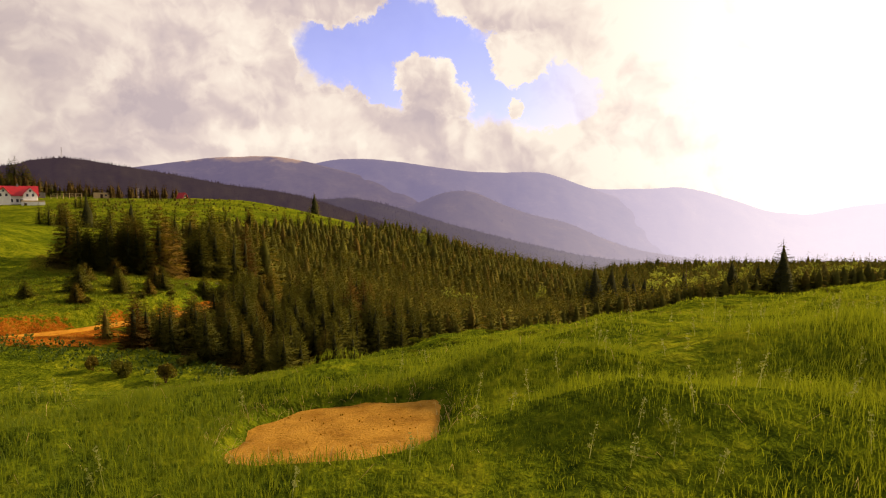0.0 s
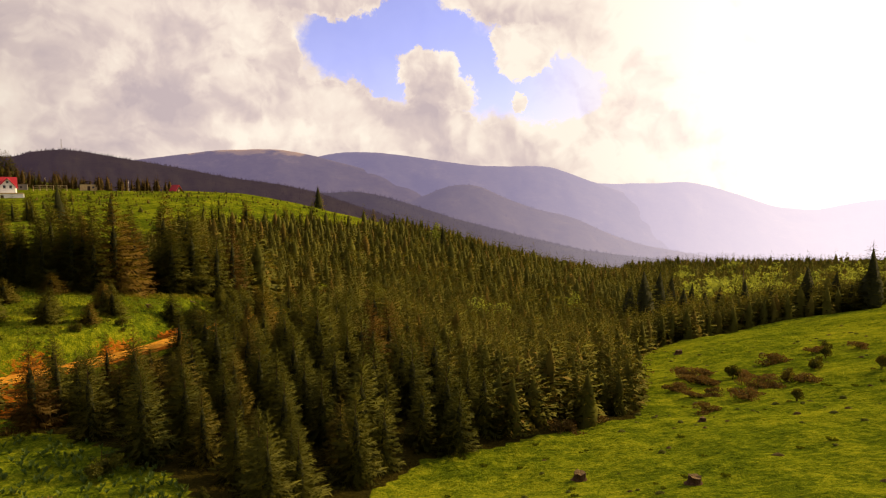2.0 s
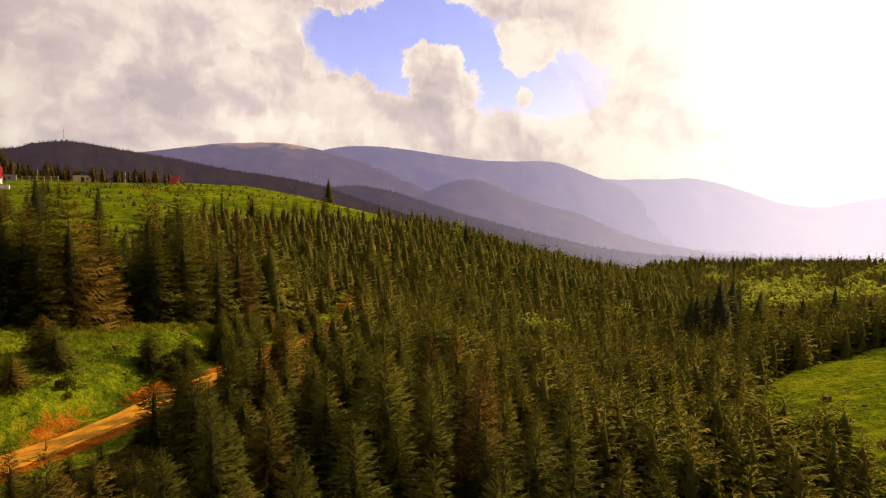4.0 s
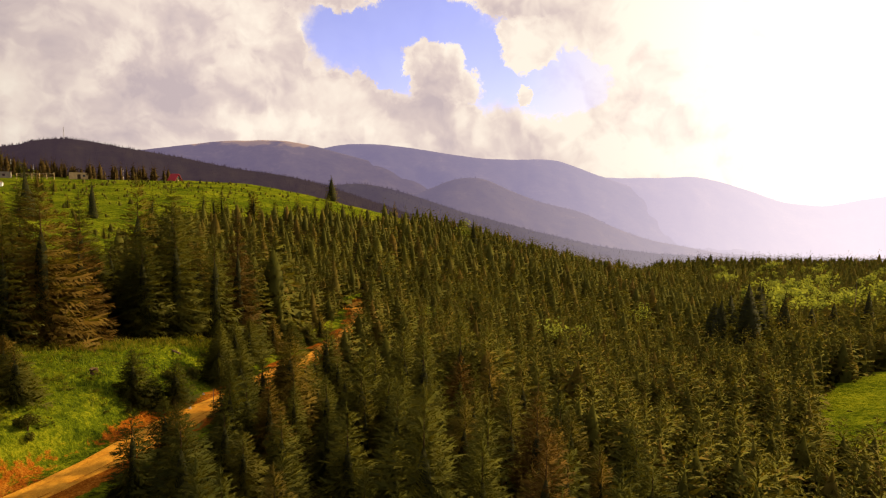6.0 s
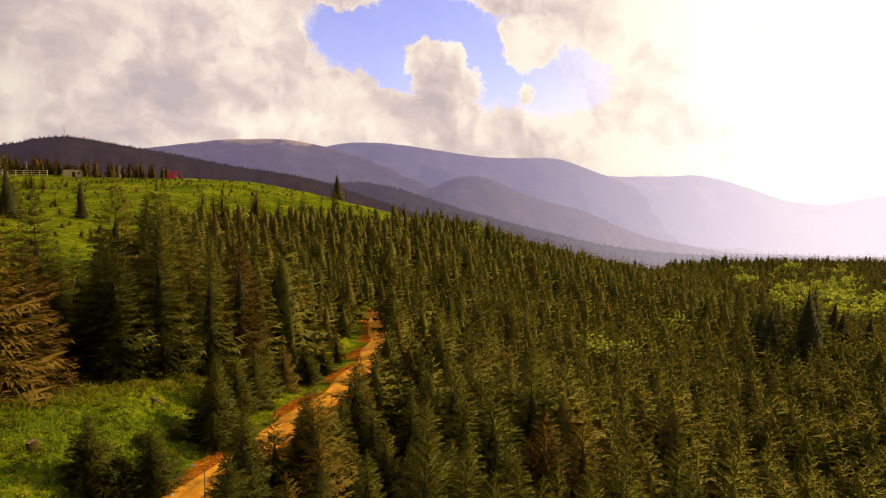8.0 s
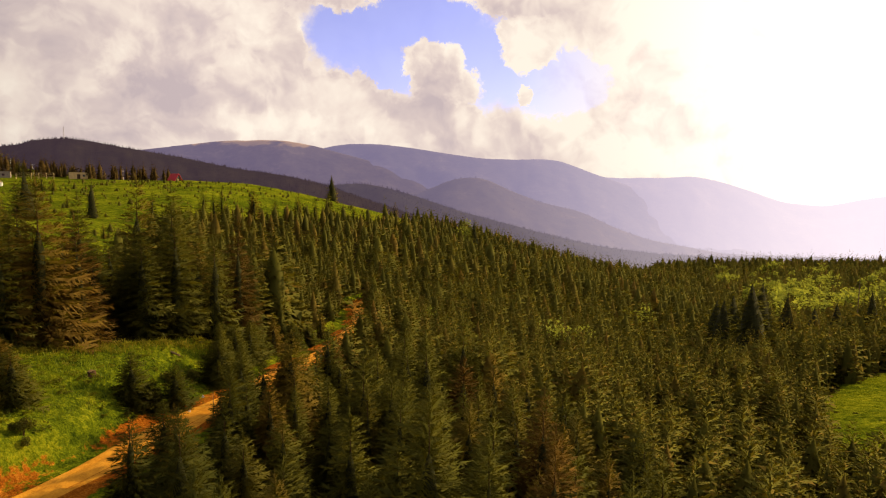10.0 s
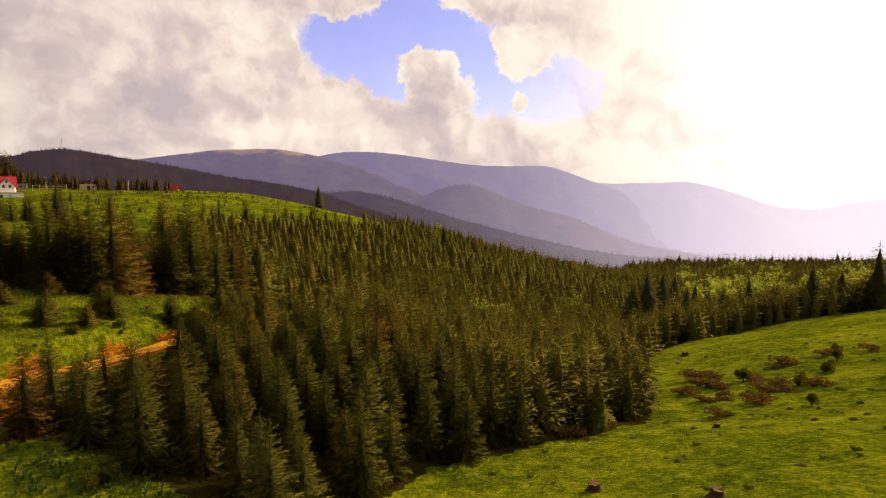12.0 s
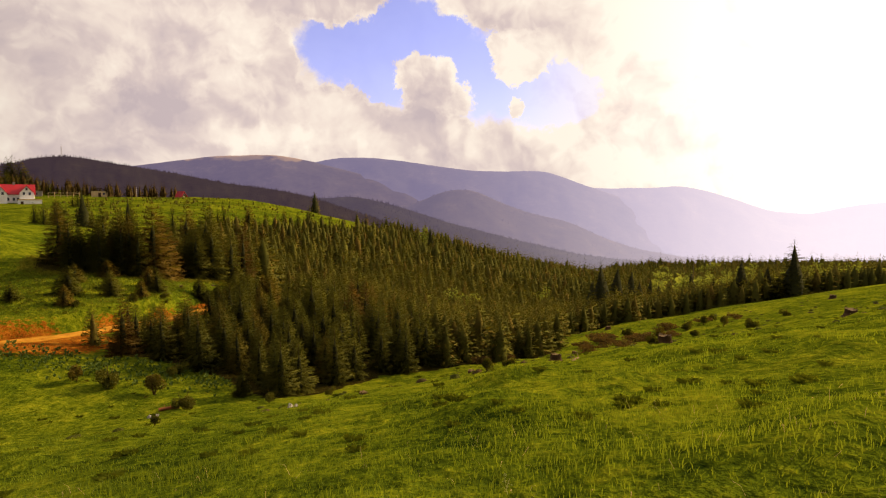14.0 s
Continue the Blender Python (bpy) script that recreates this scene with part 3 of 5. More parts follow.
ridge("backdrop_wood", "dark spruce wood on a ridge under painted purple haze", NEAR_RIDGE, 1700,
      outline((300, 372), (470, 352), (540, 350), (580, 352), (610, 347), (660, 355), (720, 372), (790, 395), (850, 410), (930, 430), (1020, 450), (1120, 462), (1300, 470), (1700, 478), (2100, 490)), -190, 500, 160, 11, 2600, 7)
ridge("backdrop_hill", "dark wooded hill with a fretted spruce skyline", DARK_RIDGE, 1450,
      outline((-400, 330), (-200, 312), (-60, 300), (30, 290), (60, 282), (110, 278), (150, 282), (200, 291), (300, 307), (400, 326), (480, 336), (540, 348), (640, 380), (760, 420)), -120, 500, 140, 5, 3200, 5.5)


# ---- trees ----
def part(name, data, mat, parent, label=""):
    """One mesh under a thing. data: verts and faces."""
    ob = mesh_object(name, data[0], data[1], mat, parent)
    if label:
        ob["label"] = label
    return ob


def thing(name, label, category, group="", kind=""):
    return tagged(new(name), label, category, group, kind)


def tapered(points, radii, sides=7):
    """A bent, tapering stem through points."""
    verts, faces = [], []
    for p, r in zip(points, radii):
        for k in range(sides):
            a = 2 * math.pi * k / sides
            verts.append((p[0] + r * math.cos(a), p[1] + r * math.sin(a), p[2]))
    for j in range(len(points) - 1):
        faces += [(j * sides + k, j * sides + (k + 1) % sides, (j + 1) * sides + (k + 1) % sides, (j + 1) * sides + k) for k in range(sides)]
    faces.append(tuple(range(len(verts) - sides, len(verts))))
    return verts, faces


def spruce_crown(rng, h, r, boughs, pairs, core=0.20, sides=7, low=0.0, apex=0.70):
    """Whorls of boughs that sag and turn up at their ends, each a frond of paired sprays of needles, round a slim core."""
    verts, faces = [], []
    # the dense inside of the crown
    levels = (0.01, 0.08, 0.24, 0.40, 0.55) if sides > 5 else (0.02, 0.24, 0.48)
    for f in levels:
        for i in range(sides):
            q = core * r * min(1.0, 0.78 + 3.0 * f) * (1 - f) ** 0.9 * rng.uniform(0.55, 1.4)
            verts.append((q * math.cos(6.2832 * i / sides), q * math.sin(6.2832 * i / sides), h * f))
    verts.append((0, 0, h * apex))
    for j in range(len(levels) - 1):
        for i in range(sides):
            k, m = j * sides + i, j * sides + (i + 1) % sides
            faces += [(k, m, m + sides), (k, m + sides, k + sides)]
    faces += [((len(levels) - 1) * sides + i, (len(levels) - 1) * sides + (i + 1) % sides, len(levels) * sides) for i in range(sides)]
    uneven = [rng.uniform(0.80, 1.18) for _ in range(7)]
    whorls = rng.uniform(90, 110)
    for k in range(boughs):
        f = 1.0 - (1.0 - low) * ((k + rng.random()) / boughs) ** 0.82
        f += 0.012 * math.sin(f * whorls)
        f = min(max(f, 0.0), 0.985)
        a = 2.39996 * k + rng.uniform(-0.4, 0.4)
        lobe = uneven[int(a * 7 / 6.2832) % 7]
        l = (r * min(1.0, 0.74 + 2.6 * f) * (1 - f) ** 0.84 + 0.20) * rng.uniform(0.66, 1.12) * lobe
        sag = (0.60 - 1.45 * f) * rng.uniform(0.6, 1.3)
        z = h * (0.04 + 0.955 * f)
        ca, sa = math.cos(a), math.sin(a)
        roll = rng.uniform(-0.55, 0.55)

        def at(u, v, up=0.0):
            """A place on the bough: u along it, v aside, in shares of its length."""
            drop = sag * u * (1.35 - 0.75 * u) * l
            return ((u * ca - v * sa) * l, (u * sa + v * ca) * l, z - drop + (v * roll + up) * l)
        step = 0.80 / max(pairs, 1)
        for j in range(pairs):
            u = 0.16 + 0.80 * (j + 0.5) / pairs
            reach = ((0.34 if pairs < 6 else 0.29) * (1.04 - u) ** 0.6 + 0.04) * rng.uniform(0.7, 1.25)
            for side in (-1, 1):
                half = step * rng.uniform(0.40, 0.62)
                tip = at(u + reach * rng.uniform(0.55, 0.95), side * reach * rng.uniform(0.65, 1.0), rng.uniform(-0.75 + 0.5 * f, 0.25 + 0.3 * f) * reach)
                c = len(verts)
                verts += [at(u - half, 0), tip, at(u + half, side * 0.02)]
                faces.append((c, c + 1, c + 2))
        c = len(verts)
        verts += [at(0.72, -0.05), at(1.06, 0, 0.08), at(0.72, 0.05)]
        faces.append((c, c + 1, c + 2))
    # the leader
    c = len(verts)
    verts += [(0.05, 0, h * 0.94), (-0.025, 0.05, h * 0.94), (-0.025, -0.05, h * 0.94), (0, 0, h * 1.04)]
    faces += [(c, c + 1, c + 3), (c + 1, c + 2, c + 3), (c + 2, c, c + 3)]
    return verts, faces


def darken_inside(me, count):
    """Bare twigs fill the inside of the crown, its first faces, coloured dark like needles in shade."""
    me.materials.append(SHADED_TWIGS)
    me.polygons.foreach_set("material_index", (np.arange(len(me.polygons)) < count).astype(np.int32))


def crown_normals(v):
    """Rounded shading over the whole crown: outwards and up."""
    v = np.asarray(v, dtype=float)
    q = np.hypot(v[:, 0], v[:, 1]) + 1e-6
    up = np.clip(v[:, 2] / max(v[:, 2].max(), 1e-6), 0, 1)
    n = np.stack([v[:, 0] / q, v[:, 1] / q, 0.12 + 0.75 * up + 1.2 * np.clip(up - 0.75, 0, 1)], 1)
    return n / np.linalg.norm(n, axis=1)[:, None]


def make_spruce(rng, h, r, boughs, pairs, label, group, mat=None, core=0.20, apex=0.70):
    tree = thing("spruce_tree", label, "tree", group)
    part("trunk", tapered([(0, 0, -0.3), (0.02, 0, h * 0.3), (0, 0.02, h * 0.6), (0, 0, h * 0.85)], [h * 0.016 + 0.03, h * 0.011 + 0.02, h * 0.005 + 0.01, 0.006]), BARK, tree)
    data = spruce_crown(rng, h, r, boughs, pairs, core, apex=apex)
    crown = part("crown", data, mat or SPRUCE, tree)
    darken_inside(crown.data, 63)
    crown.data.polygons.foreach_set("use_smooth", [True] * len(crown.data.polygons))
    crown.data.normals_split_custom_set_from_vertices(crown_normals(data[0]).tolist())
    return tree


def plant(tree, x, y, scale, rng, wide=1.0, sink=0.1):
    z = height_at(x, y) - sink
    m = Matrix.Translation((x, y, z)) @ Euler((rng.uniform(-0.03, 0.03), rng.uniform(-0.03, 0.03), rng.uniform(0, 6.28))).to_matrix().to_4x4() @ Matrix.Diagonal((scale * wide, scale * wide, scale, 1))
    return copy_at(tree, m)


def set_first(tree, x, y, scale, rng, wide=1.0):
    """Puts the first of a kind itself in its place."""
    z = height_at(x, y) - 0.1
    tree.matrix_basis = Matrix.Translation((x, y, z)) @ Matrix.Rotation(rng.uniform(0, 6.28), 4, "Z") @ Matrix.Diagonal((scale * wide, scale * wide, scale, 1))
    return tree


def copy_at(ob, m):
    """A copy at a pose, whatever the size of the first."""
    return copy_thing(ob, m @ Matrix.Diagonal((*(1 / v for v in ob.scale), 1)))


class Grove:
    """Hands out trees of a few makes: the first plant of a make is the make itself."""

    def __init__(self, makes):
        self.makes, self.used = makes, set()

    def put(self, k, x, y, scale, rng, wide=1.0):
        k %= len(self.makes)
        if k not in self.used:
            self.used.add(k)
            return set_first(self.makes[k], x, y, scale, rng, wide)
        return plant(self.makes[k], x, y, scale, rng, wide)


rng = random.Random(21)
# makes are 10 m high, and scaled where they stand
FINE = Grove([make_spruce(random.Random(100 + i), 10.0, r, 260, 10, "dark green young spruce in a dense wood", "spruces of the wood") for i, r in enumerate((3.1, 3.7, 3.3, 4.0, 3.5))])
PLAIN = Grove([make_spruce(random.Random(200 + i), 10.0, r, 185, 7, "dark green spruce in a dense wood", "spruces of the wood") for i, r in enumerate((3.0, 3.7, 3.3, 3.5))])
SOLID = Grove([make_spruce(random.Random(290 + i), 10.0, r, 150, 6, "dense dark spruce standing out above the wood", "spruces of the wood", None, 0.50, 0.93) for i, r in enumerate((2.8, 3.2, 3.0))])
RUSTY = leaf_material("rusty_needles", (0.034, 0.024, 0.006), (0.118, 0.068, 0.014), (0.20, 0.11, 0.015), 0.24, 0.9, None, 0.3, 0.16)
RUST = Grove([make_spruce(random.Random(280 + i), 10.0, r, 260, 11, "spruce with rust-brown needles among dark green ones", "spruces of the wood", RUSTY) for i, r in enumerate((3.0, 3.4))])
TALL = Grove([make_spruce(random.Random(250 + i), 10.0, r, 390, 10, "tall dark green spruce at the edge of the little meadow", "tall spruces by the meadow") for i, r in enumerate((2.7, 3.2, 2.9))])


def tree_height(x, y):
    """Young growth near the meadow, taller across the valley."""
    h = float(np.interp(y, [45, 85, 140, 200, 280, 400], [4.9, 6.3, 7.6, 9.6, 9.0, 12.0]))
    if x < -33 and 80 < y < 118:
        # a tall row stands along the little meadow, lower growth behind it
        row = y - float(np.interp(x, [-60, -52, -44, -41, -37.5], [85, 83, 86, 91, 97]))
        h = min(max((-0.8 if row < 6 else -5.5 if x < -47 else -2.6) - height_at(x, y), 3.2), 9.0)
    elif x < -33 and y > 84:
        h = float(np.interp(y, [118, 150, 190], [4.4, 5.2, 7.0] if x < -47 else [7.6, 7.0, 7.0]))
    return h


# trees that stand out, by their tops: x, y, height of the tip
MARKED = [(-11.6, 70.5, -7.0), (-43.8, 88.2, 2.5), (-47.2, 85.8, 0.9), (-38.8, 97.2, 0.3), (-36.2, 104.0, -0.8), (-98.4, 181.4, 3.2), (84.8, 144.3, -6.6), (75.5, 151.0, -11.6), (49.1, 169.9, -14.8), (-7.0, 263.4, -7.8), (41.9, 158.2, -13.2), (-70, 312, 8.7), (-105.4, 170, 6.4), (84.4, 154.0, -13.3), (85.0, 150.0, -16.0), (68.4, 164.0, -15.9), (64.2, 168.0, -19.3), (62.5, 172.0, -21.1), (74.4, 155.0, -19.4), (72.9, 160.0, -18.1), (56.5, 172.0, -20.0), (53.0, 172.5, -20.7), (43.2, 172.0, -19.3), (58.6, 185.1, -17.6), (65.6, 188.1, -20.6), (48.7, 180.1, -19.4), (44.2, 178.1, -20.3)]
taken = []
for i, (x, y, tip) in enumerate(MARKED):
    h = tip - height_at(x, y)
    (RUST if i in (0, 4) else TALL if i in (1, 2, 3) else SOLID).put(i, x, y, h / 10.3, rng, (0.78 if h > 12 else 0.9) if i < 6 else 1.2)
    taken.append((x, y))

# the wood: jittered grids inside its ring, closest where the growth is young
spots = []
for gap, x_lo, x_hi, y_lo, y_hi in ((3.0, -36, 120, 44, 74), (2.6, -33, 120, 74, 128), (2.9, -100, -33, 74, 190), (2.8, -33, 170, 128, 190), (4.3, -100, 430, 190, 560)):
    for j in range(int((y_hi - y_lo) / gap)):
        for i in range(int((x_hi - x_lo) / gap)):
            x = x_lo + (i + 0.5 * (j % 2)) * gap + rng.uniform(-0.3, 0.3) * gap
            y = y_lo + j * gap + rng.uniform(-0.3, 0.3) * gap
            if abs(x) < 0.86 * y + 8:
                spots.append((x, y))
sx, sy = np.array(spots).T
ok = inside(sx, sy, WOOD) & (road_distance(sx, sy)[0] > 2.7)
near_trees, far_trees = [], []
for x, y in np.array(spots)[ok]:
    if any((x - a) ** 2 + (y - b) ** 2 < 2.2 for a, b in taken):
        continue
    d = min(math.hypot(x - a, y - b) for a, b in ((-12, 48), (-18, 62), (-20, 70), (-20, 80), (-40, 92), (-52, 90)))
    near_trees.append((d, x, y))
for i in range(len(ROAD) - 1):
    (ax, ay), (bx, by) = ROAD[i], ROAD[i + 1]
    if ay < 80:
        continue
    l = math.hypot(bx - ax, by - ay)
    for k in range(int(l / 1.7)):
        u = (k + rng.random()) * 1.7 / l
        o = rng.uniform(1.9, 3.2)
        if rng.random() < (0.0 if ay < 110 else 0.35):
            near_trees.append((0.4 * (ay - 40) + 15, ax + (bx - ax) * u + o, ay + (by - ay) * u))
near_trees.sort()
for n, (d, x, y) in enumerate(near_trees):
    h = tree_height(x, y) * rng.uniform(0.80, 1.14)
    if x > -31 and y > 60:
        chance = rng.random()
        if chance < 0.03:
            continue
        if chance > 0.93:
            h *= 1.25
    if -30.5 < x < -21 and 72 < y < 125:
        h *= 0.72 if x > -28.2 or y < 88 else 0.6
    if x < -14.3 - 0.56 * (y - 45.8) and 52 < y < 76:
        h = min(h, max(26.6 - 0.55 * y - height_at(x, y), 1.6))
    wide = rng.uniform(0.85, 1.15) * (0.85 if x < -31 else 1.0)
    if x < -0.665 * y:
        continue
    if x < -20 and y > (100 if x < -33 else 140):
        # uneven growth on the slope below the hill pasture
        h *= rng.uniform(0.55, 1.1) * (1.45 if rng.random() < 0.10 else 1.0)
        wide *= 1.15
    if x > -33 and 100 < n < 200 and n % 19 == 0:
        RUST.put(n, x, y, h * 1.15 / 10, rng, wide)
    elif x < -33 and y < 98 and h > 5.5:
        (RUST if n % 9 == 0 else TALL).put(n, x, y, h / 10, rng, wide)
    elif n < 72:
        FINE.put(n, x, y, h / 10, rng, wide)
    elif n < 200:
        PLAIN.put(n, x, y, h / 10, rng, wide)
    else:
        far_trees.append((x, y, h))


def far_wood(name, trees, rng, label, broad=1.0, mat=None):
    """Many spruces in one mesh, plainer the farther they stand."""
    # reach, boughs, pairs of sprays, sides of the inside, lowest bough that shows
    grades = [(70, 100, 3, 7, 0.0), (105, 66, 2, 5, 0.08), (165, 44, 1, 5, 0.12), (9e9, 18, 1, 5, 0.12)]
    makes = [[spruce_crown(rng, 10.0, r, n, pairs, core, sides, low, 0.78) for r in (3.0, 3.6, 3.2, 3.9)] for (_, n, pairs, sides, low), core in zip(grades, (0.38, 0.42, 0.46, 0.50))]
    makes = [[(np.array(v), np.array(f)) for v, f in row] for row in makes]
    points, normals, tris, c = [], [], [], 0
    for x, y, h in trees:
        dist = math.hypot(x + 15, y - 50) * (0.5 if mat else 1.0)
        level = next(i for i, g in enumerate(grades) if dist < g[0])
        v, ft = makes[level][rng.randrange(4)]
        a, k, wide = rng.random() * 6.2832, h / 10, rng.uniform(0.9, 1.2) * broad
        ca, sa = math.cos(a) * k * wide, math.sin(a) * k * wide
        lx, ly = rng.uniform(-0.03, 0.03), rng.uniform(-0.03, 0.03)
        points.append(np.stack([x + v[:, 0] * ca - v[:, 1] * sa + lx * k * v[:, 2], y + v[:, 0] * sa + v[:, 1] * ca + ly * k * v[:, 2], height_at(x, y) - 0.2 + k * v[:, 2]], 1))
        nv = crown_normals(v)
        normals.append(np.stack([nv[:, 0] * math.cos(a) - nv[:, 1] * math.sin(a), nv[:, 0] * math.sin(a) + nv[:, 1] * math.cos(a), nv[:, 2]], 1))
        tris.append(ft + c)
        c += len(v)
    tris = np.concatenate(tris)
    me = bpy.data.meshes.new(name)
    me.vertices.add(c)
    me.vertices.foreach_set("co", np.concatenate(points).astype(np.float32).ravel())
    me.loops.add(tris.size)
    me.loops.foreach_set("vertex_index", tris.ravel().astype(np.int32))
    me.polygons.add(len(tris))
    me.polygons.foreach_set("loop_start", (np.arange(len(tris)) * 3).astype(np.int32))
    me.polygons.foreach_set("use_smooth", np.ones(len(tris), dtype=bool))
    me.update(calc_edges=True)
    me.normals_split_custom_set_from_vertices(np.concatenate(normals).tolist())
    me.materials.append(mat or FAR_SPRUCE)
    return tagged(new(name, me), label, "wood", kind="stuff")


hill_trees, hr = [], random.Random(47)
for _ in range(84):
    u = hr.random()
    hill_trees.append((-238 + 98 * u + hr.gauss(0, 2.0), 305 - 3 * u + hr.gauss(0, 4.0), (hr.uniform(3.5, 9.5) + 1.5) * (1.25 - 0.5 * u)))
far_wood("spruce_wood", far_trees, random.Random(5), "dense dark spruce wood covering the valley slopes")
HILL_NEEDLES = leaf_material("hill_needles", (0.026, 0.020, 0.007), (0.105, 0.064, 0.018), (0.18, 0.10, 0.02), 0.24, 0.25, None, 0.3, 0.2)
far_wood("hill_wood", hill_trees, random.Random(6), "brownish ragged belt of trees along the hilltop", 0.85, HILL_NEEDLES)


# ---- more trees: young growth, leafy trees, the hill ----
SMALL = Grove([make_spruce(random.Random(300 + i), 10.0, r, 270, 9, "broad bushy young spruce at the edge of the grass", "young spruces by the track") for i, r in enumerate((5.4, 6.2, 4.9))])
for i, (x, y, h) in enumerate([(-35.3, 83.8, 3.0), (-33.4, 85.4, 2.9), (-34.4, 84.6, 2.2), (-33.3, 92.2, 3.3), (-33.4, 100.5, 3.0), (-33.8, 97.0, 3.2), (-32.6, 103.5, 3.4), (-32.0, 108.0, 3.2), (-31.6, 113.0, 3.0), (-31.6, 119.0, 3.4), (-28.5, 84.3, 4.6), (-26.6, 86.8, 5.6), (-38.6, 78.6, 3.0), (-40.5, 80.2, 2.5), (-43.5, 76.5, 2.8), (-41.5, 73.2, 2.6), (-46, 72, 3.0), (-38.8, 75.0, 2.2), (-33.4, 93.2, 3.4),
                               (-34.6, 95.5, 3.6), (-32.8, 91.0, 2.4), (-49, 78, 2.6), (-47.5, 82.5, 2.2), (-52, 85, 2.6), (-33.2, 98.5, 4.0), (-44, 68.2, 2.4), (-50, 68, 2.2), (-28.4, 83.6, 5.6), (-26.0, 86.0, 6.0), (-27.6, 79.5, 4.6),
                               (-16.3, 46.9, 2.3), (-29.6, 76.5, 3.6), (-31.5, 69.0, 1.5), (-33.0, 64.5, 2.6), (-28.2, 63.5, 3.6), (-26.8, 58.8, 3.8)]):
    SMALL.put(i, x, y, h * rng.uniform(0.9, 1.2) / 10, rng, 0.7 if h > 3.3 else rng.uniform(0.9, 1.35))

# spruces standing about the far hill: x, y, height
for i, (x, y, h) in enumerate([(-83.0, 160.0, 3.2), (-106.0, 172.0, 8.0), (-78.0, 158.0, 4.0), (-235.0, 300.0, 13.0), (-229.0, 306.0, 12.0), (-222.0, 303.0, 10.0), (-240.0, 310.0, 14.0), (-215.0, 309.0, 9.0), (-100.0, 262.0, 2.0), (-96.0, 270.0, 1.8), (-118.0, 284.0, 2.4), (-114.0, 281.0, 2.2), (-84.0, 196.0, 3.0), (-92.0, 203.0, 2.2), (-110.0, 190.0, 3.2), (-72.0, 225.0, 2.6), (-55.0, 252.0, 3.4), (-48.0, 262.0, 3.8), (-40.0, 282.0, 5.0), (-34.0, 287.0, 5.6), (-30.0, 292.0, 6.5), (-132.0, 296.0, 2.0), (-128.0, 290.0, 1.6), (-201.0, 296.0, 8.0), (-232.0, 303.0, 12.0), (-226.0, 300.0, 11.0), (-121.0, 200.0, 2.4), (-112.0, 168.0, 7.5), (-108.5, 165.0, 6.0), (-110.5, 161.0, 6.8), (-114.0, 172.0, 8.2), (-107.0, 171.0, 5.2), (-116.0, 165.0, 6.4), (-150.0, 235.0, 5.0), (-146.0, 232.0, 6.2), (-141.0, 230.0, 4.6), (-87.0, 186.0, 8.5), (-84.5, 192.0, 6.5), (-82.0, 203.0, 9.0), (-80.5, 206.0, 7.5), (-79.0, 208.0, 8.8), (-73.0, 216.0, 9.5), (-68.5, 222.0, 7.5), (-64.0, 230.0, 9.0), (-60.0, 236.0, 8.0), (-57.0, 243.0, 10.0), (-50.0, 251.0, 7.0), (-38.0, 276.0, 9.0), (-235.7, 318.0, 19.4), (-232.0, 319.0, 17.4), (-238.0, 317.0, 18.3), (-229.7, 320.0, 14.1)]):
    PLAIN.put(i, x, y, h / 10, rng, 1.05 if y > 284 else 0.85)


# a tall clump at the upper end of the little meadow
r9 = random.Random(91)
for i in range(12):
    y = r9.uniform(84, 100)
    x = r9.uniform(-0.655 * y, -46)
    TALL.put(i, x, y, (r9.uniform(-1.2, 2.6) - height_at(x, y)) / 10.3, r9, r9.uniform(0.78, 0.98))


def leaf_cloud(rng, centre, radius, count, size, squash=0.8):
    """Small leaves strewn through a rounded, gappy mass."""
    verts, faces = [], []
    lobes = [(Vector((rng.gauss(0, 0.5), rng.gauss(0, 0.5), rng.gauss(0, 0.4))), rng.uniform(0.35, 0.6)) for _ in range(7)]
    for _ in range(count):
        o, r = lobes[rng.randrange(len(lobes))]
        d = Vector((rng.gauss(0, 1), rng.gauss(0, 1), rng.gauss(0, 1))).normalized() * r * rng.random() ** 0.35
        p = Vector(centre) + Vector(((o.x + d.x) * radius, (o.y + d.y) * radius, (o.z + d.z) * radius * squash))
        u = Vector((rng.gauss(0, 1), rng.gauss(0, 1), rng.gauss(0, 0.6))).normalized() * size * rng.uniform(0.6, 1.4)
        v = u.cross(Vector((rng.gauss(0, 1), rng.gauss(0, 1), rng.gauss(0, 1)))).normalized() * size * rng.uniform(0.4, 0.9)
        c = len(verts)
        verts += [tuple(p - u), tuple(p + v), tuple(p + u), tuple(p - v)]
        faces.append((c, c + 1, c + 2, c + 3))
    return verts, faces


def make_leafy(rng, h, label, mat, count=420, size=0.22):
    tree = thing("broadleaf_tree", label, "tree", "leafy trees")
    part("trunk", tapered([(0, 0, -0.3), (0.1, 0, h * 0.3), (0.05, 0.1, h * 0.6), (0, 0.05, h * 0.85)], [0.16, 0.12, 0.07, 0.02]), BARK, tree)
    for k in range(3):
        a = 2.1 * k + rng.random()
        part("limb", tapered([(0.05, 0, h * (0.3 + 0.1 * k)), (0.5 * math.cos(a), 0.5 * math.sin(a), h * (0.45 + 0.1 * k)), (1.0 * math.cos(a), 1.0 * math.sin(a), h * (0.6 + 0.1 * k))], [0.06, 0.04, 0.012], 5), BARK, tree)
    part("crown", leaf_cloud(rng, (0, 0, h * 0.62), h * 0.36, count, size, 1.15), mat, tree)
    return tree


LEAFY_MAKES = Grove([make_leafy(random.Random(400 + i), 7.0, "small birch in fresh yellow-green leaf among dark spruces", BIRCH) for i in range(2)])
